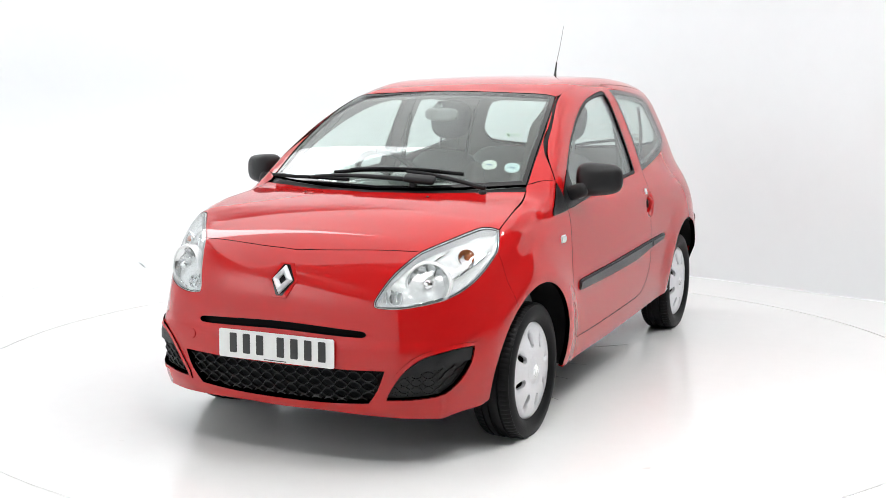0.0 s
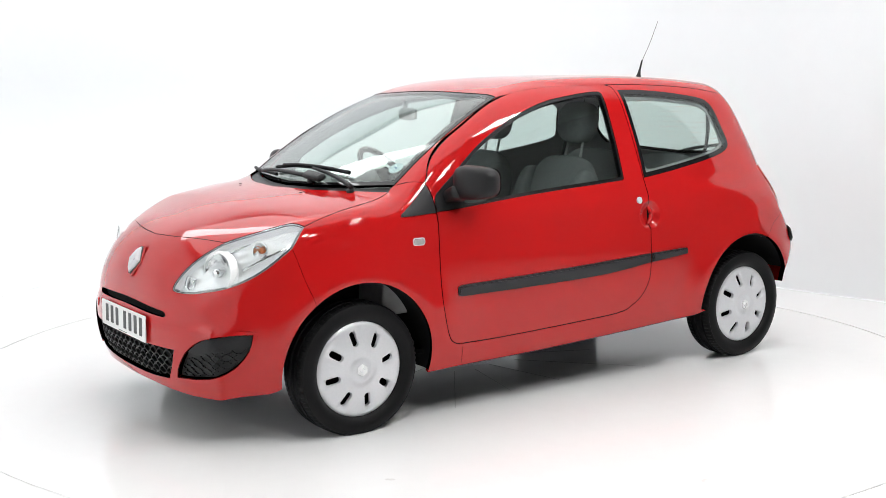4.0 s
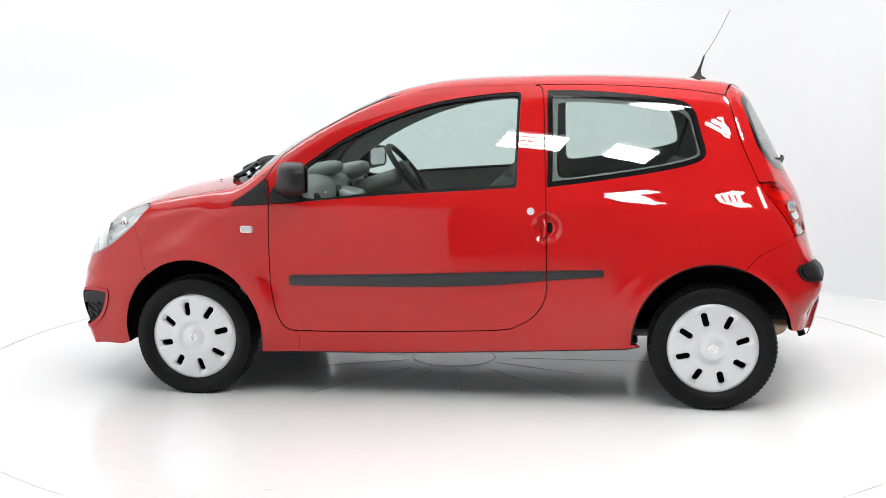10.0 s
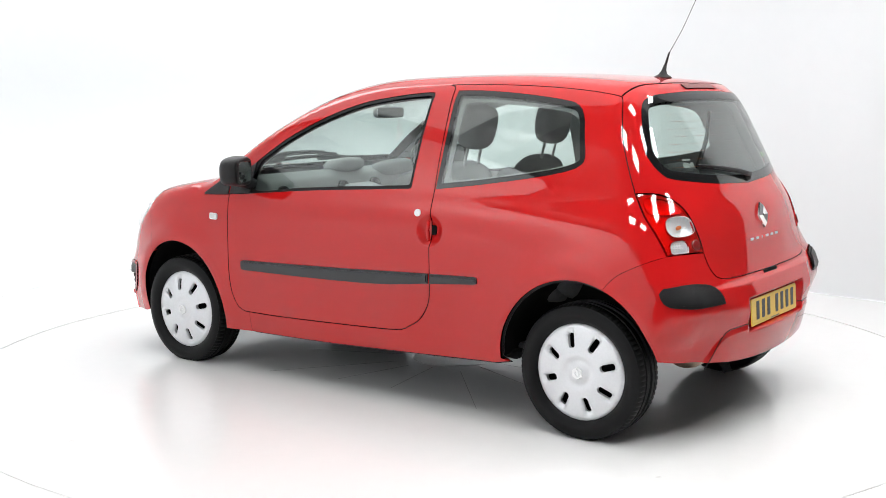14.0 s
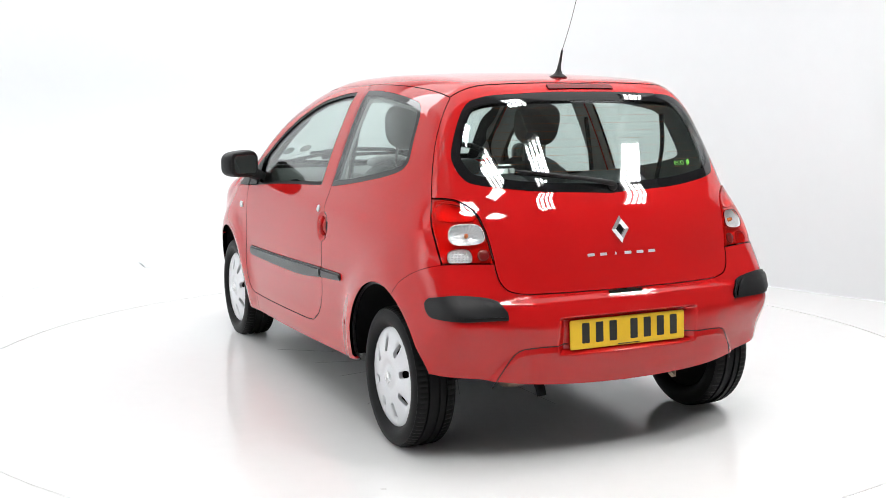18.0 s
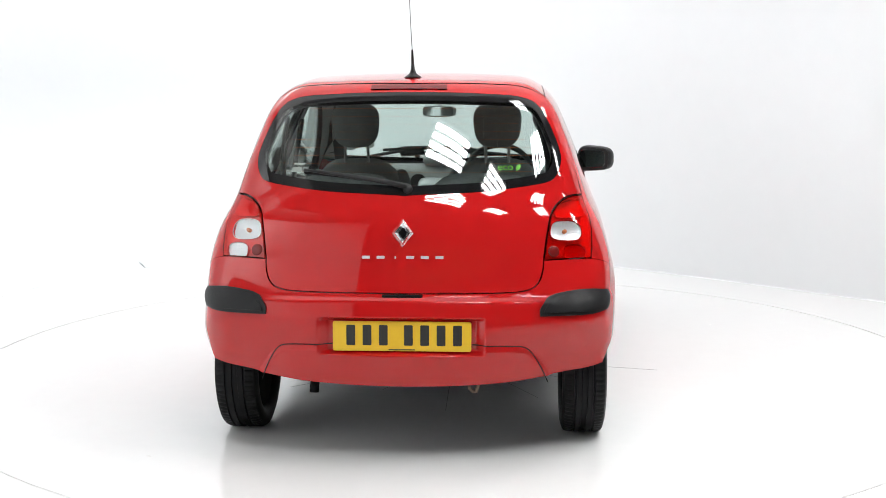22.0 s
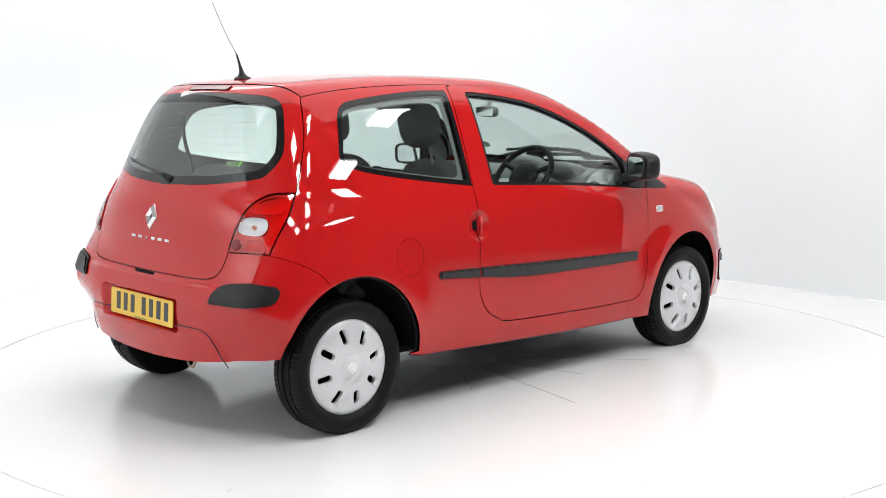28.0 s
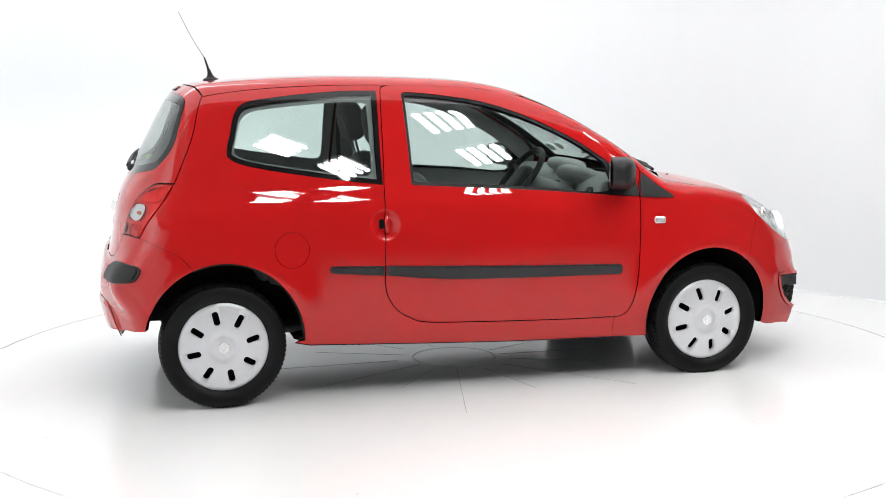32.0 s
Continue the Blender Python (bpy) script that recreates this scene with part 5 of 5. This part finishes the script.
def top_parts():
    # aerial
    base, n = skin_point(-1.146, 0.0, chart="top")
    bm = lathe([(0.0, 0.055), (0.006, 0.054), (0.009, 0.030), (0.016, 0.014), (0.030, 0.005), (0.036, 0.0), (0.034, -0.004)], 24)
    for v in bm.verts:
        v.co.x = v.co.x * 1.25 - 0.25 * v.co.y
    bm.transform(Matrix.Translation(base) @ pose(0, 0, 0, 90) @ Matrix.Diagonal((1, 1, -1, 1)))
    aerial = part("aerial", bm, BLACK_PLASTIC, CAR, "black roof aerial", smooth=True)
    foot = Vector(base) + Vector((-0.012, 0, 0.045))
    part("aerial_shank", tube([foot, foot + Vector((-0.020, 0, 0.065))], 0.0065, 8, taper=0.004), BLACK_PLASTIC, aerial)
    tip = Vector(base) + Vector((-0.150, 0, 0.330))
    part("aerial_rod", tube([foot + Vector((-0.018, 0, 0.06)), (foot + tip) / 2 + Vector((-0.01, 0, 0.02)), tip], 0.0014, 6), BLACK_PLASTIC, aerial)
    # wipers on the screen
    def along(points, out):
        return [np.array(skin_point(x, y, chart="top", out=out)[0]) for x, y in points]
    one = part("wiper_arm", tube(along(((1.045, 0.50), (1.025, 0.39), (1.015, 0.25), (1.01, 0.116)), 0.022), 0.011, 8, taper=0.008), BLACK_PLASTIC, CAR, "black windscreen wiper", smooth=True)
    part("wiper_blade", tube(along(((1.01, -0.25), (1.005, -0.084), (1.0, 0.096), (0.99, 0.22), (0.975, 0.37)), 0.016), 0.0085, 8), RUBBER, one)
    part("wiper_spine", tube(along(((1.012, -0.16), (1.008, 0.0), (1.002, 0.14), (0.992, 0.27)), 0.030), 0.006, 6), BLACK_PLASTIC, one)
    two = part("wiper_arm", tube(along(((1.06, 0.13), (1.055, -0.02), (1.04, -0.2), (1.03, -0.36)), 0.022), 0.011, 8, taper=0.008), BLACK_PLASTIC, CAR, "black windscreen wiper", smooth=True)
    part("wiper_blade", tube(along(((1.065, -0.15), (1.03, -0.33), (0.985, -0.50), (0.935, -0.63)), 0.014), 0.0085, 8), RUBBER, two)
    for x, y in ((1.05, 0.49), (1.065, 0.17)):
        p, n = skin_point(x, y, chart="top")
        bm = lathe([(0.0, 0.016), (0.012, 0.015), (0.017, 0.008), (0.017, -0.01)], 20)
        bm.transform(facing(p, n, (1, 0, 0)) @ pose(0, 0, 0, 90))
        part("wiper_cap", bm, BLACK_PLASTIC, one if y > 0.3 else two, smooth=True)
    p, n = skin_point(1.055, 0.20, chart="top", out=0.026)
    part("wiper_hub", block(0.05, 0.15, 0.03, 0.014, 3, facing(p, n, (1, 0, 0)) @ pose(0, 0, 0, 0, 0, 90)), BLACK_PLASTIC, two, smooth=True)
    for x, y in ((1.19, 0.30), (1.19, -0.30)):
        p, n = skin_point(x, y, chart="top", out=0.004)
        part("washer_jet", block(0.012, 0.010, 0.004, 0.0015, 2, facing(p, n, (1, 0, 0)) @ pose(0, 0, 0, 0, 0, 90)), BLACK_PLASTIC, BONNET, "black washer jet")
    # round discs inside the screen
    for (x, y), mat in (((0.872, 0.443), material("disc_paper", (0.62, 0.66, 0.62), 0.6, 0, 0, 0.25, 120)), ((0.858, 0.545), material("disc_paper", (0.50, 0.62, 0.64), 0.6, 0, 0, 0.3, 110))):
        p, n = skin_point(x, y, chart="top", out=-0.012)
        bm = lathe([(0.0, 0.001), (0.034, 0.001), (0.034, 0.0), (0.0, 0.0)], 28)
        bm.transform(facing(p, n, (1, 0, 0)) @ pose(0, 0, 0, 90))
        holder = part("tax_disc", bm, mat, CAR, "round paper disc inside the windscreen")
        bm = prism(rounded(0.012, 0.004, 0.002), 0.0006)
        bm.transform(facing(p + n * 0.0014, n, (-1, 0, 0)))
        part("print", bm, material("disc_ink", (0.05, 0.16, 0.28), 0.6), holder)


def underside():
    bm = bmesh.new()
    for x0, x1, w, z0, z1 in ((-0.86, 0.86, 0.72, 0.268, 0.31), (0.86, 1.66, 0.45, 0.235, 0.45), (-1.58, -0.86, 0.45, 0.345, 0.50)):
        b = block(x1 - x0, 2 * w, z1 - z0, 0.03, 2, pose((x0 + x1) / 2, 0, (z0 + z1) / 2))
        me = bpy.data.meshes.new("tmp")
        b.to_mesh(me)
        b.free()
        bm.from_mesh(me)
        bpy.data.meshes.remove(me)
    part("underbody", bm, DARK, CAR, "dark underbody")
    pipe = material("dull_steel", (0.34, 0.25, 0.18), 0.4, 0.7, 0, 0.2, 30)
    part("exhaust", tube([(-1.1, 0.33, 0.30), (-1.45, 0.345, 0.335), (-1.60, 0.345, 0.31), (-1.635, 0.345, 0.262)], 0.018, 14), DARK, CAR, "steel exhaust pipe", smooth=True)
    bm = lathe([(0.0, 0.09), (0.050, 0.085), (0.055, 0.06), (0.055, -0.06), (0.050, -0.085), (0.0, -0.09)], 28)
    bm.transform(pose(-1.48, 0.35, 0.318) @ Matrix.Diagonal((1.4, 1.0, 0.9, 1)))
    part("silencer", bm, pipe, CAR, "steel silencer", smooth=True)
    part("tow_eye", tube([(-1.60, -0.245, 0.33), (-1.625, -0.25, 0.285), (-1.62, -0.275, 0.268), (-1.60, -0.29, 0.32)], 0.007, 8), pipe, CAR)
    part("rear_axle", tube([(-HUB_X, -0.62, 0.27), (-HUB_X, 0.62, 0.27)], 0.035, 12), DARK, CAR)


wheels()
rub_strips()
door_mirrors()
small_side_parts()
nose_parts()
badges()
headlight_parts()
tail_parts()
top_parts()
underside()


# ---- inside the car ----
def cabin_trim():
    panel("headlining", "top", outline("top", SCREEN_TOP[::-1], ROOF_EDGE, GATE_TOP, *[mirrored(s) for s in (GATE_TOP, ROOF_EDGE, SCREEN_TOP[::-1])]), LINING, CAR, gap=0.0, lift=-0.035, deep=0.004, step=0.06, label="pale fabric headlining")
    glass_border = outline("rear", REAR_GLASS, mirrored(REAR_GLASS))
    panel("gate_trim", "rear", outline("rear", GATE_TOP[::-1], GATE_SIDE, GATE_LOW, GATE_FOOT, *[mirrored(s) for s in (GATE_FOOT, GATE_LOW, GATE_SIDE, GATE_TOP[::-1])]), TRIM, GATE_PANEL,
          holes=[shrunk(glass_border, 0.03)], gap=0.0, lift=-0.027, deep=0.004, step=0.05, label="dark grey inner trim")
    for flip, door, side in ((False, DOORS[0], SIDES[0]), (True, DOORS[1], SIDES[1])):
        panel("door_card", "side", outline("side", DOOR_FRONT, DOOR_BACK, DOOR_TOP), TRIM, door, holes=[ring("side", DOOR_HOLE)], flip=flip, gap=0.012, hole_gap=-0.012, lift=-0.026, deep=0.004, step=0.05, label="dark grey door trim")
        part("armrest", block(0.42, 0.06, 0.07, 0.025, 3, pose(0.12, (-1 if flip else 1) * 0.70, 0.70)), TRIM, door, smooth=True)
        panel("pillar_trim", "side", outline("side", SCREEN_EDGE, ROOF_EDGE, GATE_SIDE, LAMP_OUT, REAR_SEAM, A1, SILL, [L(0.676, 0.217), L(0.676, 0.3165)], DOOR_BACK, DOOR_TOP, PILLAR_FOOT[::-1]), TRIM, side,
              holes=[QUARTER_CLEAR], flip=flip, gap=0.004, lift=-0.024, deep=0.004, step=0.05, label="grey pillar trim")
    part("parcel_shelf", block(0.40, 1.14, 0.022, 0.008, 2, pose(-1.26, 0, 0.985)), FABRIC, CAR, "dark parcel shelf behind the rear seat")
    part("floor_mat", block(2.2, 1.3, 0.03, 0.01, 1, pose(-0.2, 0, 0.315)), FABRIC, CAR, "dark carpet")


def extruded(profile, w, m=None, bevel=0.012):
    """A side-view outline given width across the car."""
    bm = bmesh.new()
    f = bm.faces.new([bm.verts.new((x, -w, z)) for x, z in profile])
    r = bmesh.ops.extrude_face_region(bm, geom=[f])
    bmesh.ops.translate(bm, verts=[v for v in r["geom"] if isinstance(v, bmesh.types.BMVert)], vec=(0, 2 * w, 0))
    bmesh.ops.recalc_face_normals(bm, faces=bm.faces)
    bmesh.ops.bevel(bm, geom=bm.edges[:], offset=bevel, segments=3, affect="EDGES", profile=0.5)
    if m is not None:
        bm.transform(m)
    return bm


def cushion(sx, sy, sz, p=3.0, waist=0.0):
    """A soft padded block, round at its edges and slightly crowned."""
    bm = bmesh.new()
    bmesh.ops.create_uvsphere(bm, u_segments=28, v_segments=18, radius=1.0)
    for v in bm.verts:
        x, y, z = v.co
        k = (abs(x)**p + abs(y)**p + abs(z)**p)**(-1 / p)
        v.co = (x * k * sx, y * k * sy * (1 - waist * z * k), z * k * sz)
    return bm


def front_seat(y):
    seat = new("front_seat")
    seat.parent = CAR
    seat.matrix_basis = pose(0, y, 0)
    part("seat_cushion", cushion(0.27, 0.25, 0.085, 4), FABRIC, seat, m=pose(0.10, 0, 0.575, 0, -8), smooth=True)
    part("backrest", cushion(0.075, 0.245, 0.285, 3.6, 0.16), FABRIC, seat, m=pose(-0.245, 0, 0.80, 0, -17), smooth=True)
    for s in (1, -1):
        part("bolster", cushion(0.085, 0.05, 0.235, 3), FABRIC, seat, m=pose(-0.205, s * 0.205, 0.79, 0, -17), smooth=True)
    part("headrest", cushion(0.066, 0.113, 0.106, 3.0, -0.08), FABRIC, seat, "dark grey headrest", m=pose(-0.385, 0, 1.240, 0, -10), smooth=True)
    for s in (1, -1):
        part("headrest_post", tube([(-0.345, s * 0.055, 1.04), (-0.378, s * 0.055, 1.17)], 0.007, 8), TRIM, seat)
    part("seat_base", block(0.42, 0.40, 0.18, 0.03, 2, pose(0.05, 0, 0.42)), TRIM, seat)
    return seat


def rear_seat(y):
    seat = new("rear_seat")
    seat.parent = CAR
    seat.matrix_basis = pose(0, y, 0)
    part("seat_cushion", cushion(0.25, 0.25, 0.09, 4), FABRIC, seat, m=pose(-0.72, 0, 0.58, 0, -6), smooth=True)
    part("backrest", cushion(0.07, 0.25, 0.29, 4, 0.05), FABRIC, seat, m=pose(-1.02, 0, 0.78, 0, -18), smooth=True)


def dashboard():
    prof = [(0.98, 0.94), (0.86, 0.975), (0.74, 0.985), (0.66, 0.955), (0.63, 0.90), (0.66, 0.80), (0.70, 0.62), (0.78, 0.45), (1.0, 0.45)]
    dash = part("dashboard", extruded(prof, 0.66, bevel=0.02), TRIM, CAR, "dark grey dashboard", smooth=True)
    part("dash_pod", cushion(0.10, 0.11, 0.040, 2.6), TRIM, dash, m=pose(0.74, 0.0, 1.0, 0, 10), smooth=True)
    part("binnacle", cushion(0.10, 0.13, 0.045, 2.8), TRIM, dash, m=pose(0.67, -0.335, 0.972, 0, 12), smooth=True)
    part("centre_stack", block(0.16, 0.26, 0.42, 0.03, 3, pose(0.66, 0, 0.70, 0, -14)), SILVER, dash, "pale grey centre console", smooth=True)
    part("column", tube([(0.78, -0.335, 0.82), (0.40, -0.335, 0.945)], 0.045, 14), TRIM, dash, smooth=True)
    for y in (0.58, 0.13, -0.13, -0.58):
        bm = lathe([(0.0, 0.004), (0.030, 0.004), (0.040, 0.012), (0.046, 0.010), (0.048, -0.03)], 26)
        bm.transform(facing((0.632, y, 0.885), (-1, 0, 0.2)) @ pose(0, 0, 0, 90))
        part("air_vent", bm, BLACK_PLASTIC, dash, "round air vent", smooth=True)
    wheel = new("steering_wheel")
    wheel.parent = CAR
    wheel.matrix_basis = pose(0.350, -0.335, 0.968, 0, -52.0)
    pts = [(0.172 * math.cos(a), 0.172 * math.sin(a), 0) for a in np.linspace(0, 2 * math.pi, 33)]
    part("rim", tube(pts, 0.0155, 10, step=0.2), BLACK_PLASTIC, wheel, "black steering wheel rim", smooth=True)
    part("boss", cushion(0.075, 0.085, 0.030, 3), BLACK_PLASTIC, wheel, m=pose(0, 0, -0.012), smooth=True)
    for a in (20, 160, 270):
        c, s = math.cos(radians(a)), math.sin(radians(a))
        part("spoke", tube([(0.06 * s, 0.06 * c, -0.01), (0.165 * s, 0.165 * c, 0.0)], 0.014, 8), BLACK_PLASTIC, wheel)
    mirror = part("inner_mirror", cushion(0.020, 0.096, 0.031, 3.4), TRIM, CAR, "inner rear-view mirror", m=pose(0.427, -0.004, 1.290, 0, 0, -14), smooth=True)
    bm = prism(rounded(0.086, 0.024, 0.013), 0.002)
    bm.transform(facing((-0.0195, 0, 0), (-1, 0, 0)))
    part("mirror_glass", bm, CHROME, mirror)
    part("mirror_stem", tube([(0.005, 0, 0.02), (0.012, 0, 0.062)], 0.012, 8), TRIM, mirror)


def belts():
    web = material("seat_belt_web", (0.02, 0.02, 0.022), 0.8, 0, 0, 0.1, 80)
    for s in (1, -1):
        pts = [(-0.41, s * 0.60, 1.27), (-0.40, s * 0.64, 1.05), (-0.38, s * 0.67, 0.80), (-0.36, s * 0.68, 0.55)]
        part("seat_belt", tube(pts, 0.012, 6), web, CAR, "dark seat belt")
        pts = [(-1.15, s * 0.52, 1.30), (-1.12, s * 0.55, 1.15), (-1.05, s * 0.56, 0.95)]
        part("seat_belt", tube(pts, 0.010, 6), web, CAR, "dark seat belt")


cabin_trim()
for y in (0.345, -0.335):
    front_seat(y)
    rear_seat(y * 0.85)
dashboard()
belts()


def motions():
    """Turntable and car turn together at an even pace."""
    rows, plates = [], []
    for t in range(0, 33):
        turn = 244.248 - 7.1518 * t + 0.0023 * (t - 16)**2
        plates.append((t, pose(0, 0, 0, 0, 0, turn)))
        rows.append((t, pose(0, 0, 0, 0, 0, turn) @ pose(-0.0716, 0.1028, 0)))
    walk(TURNTABLE, plates)
    walk(CAR, rows)


motions()
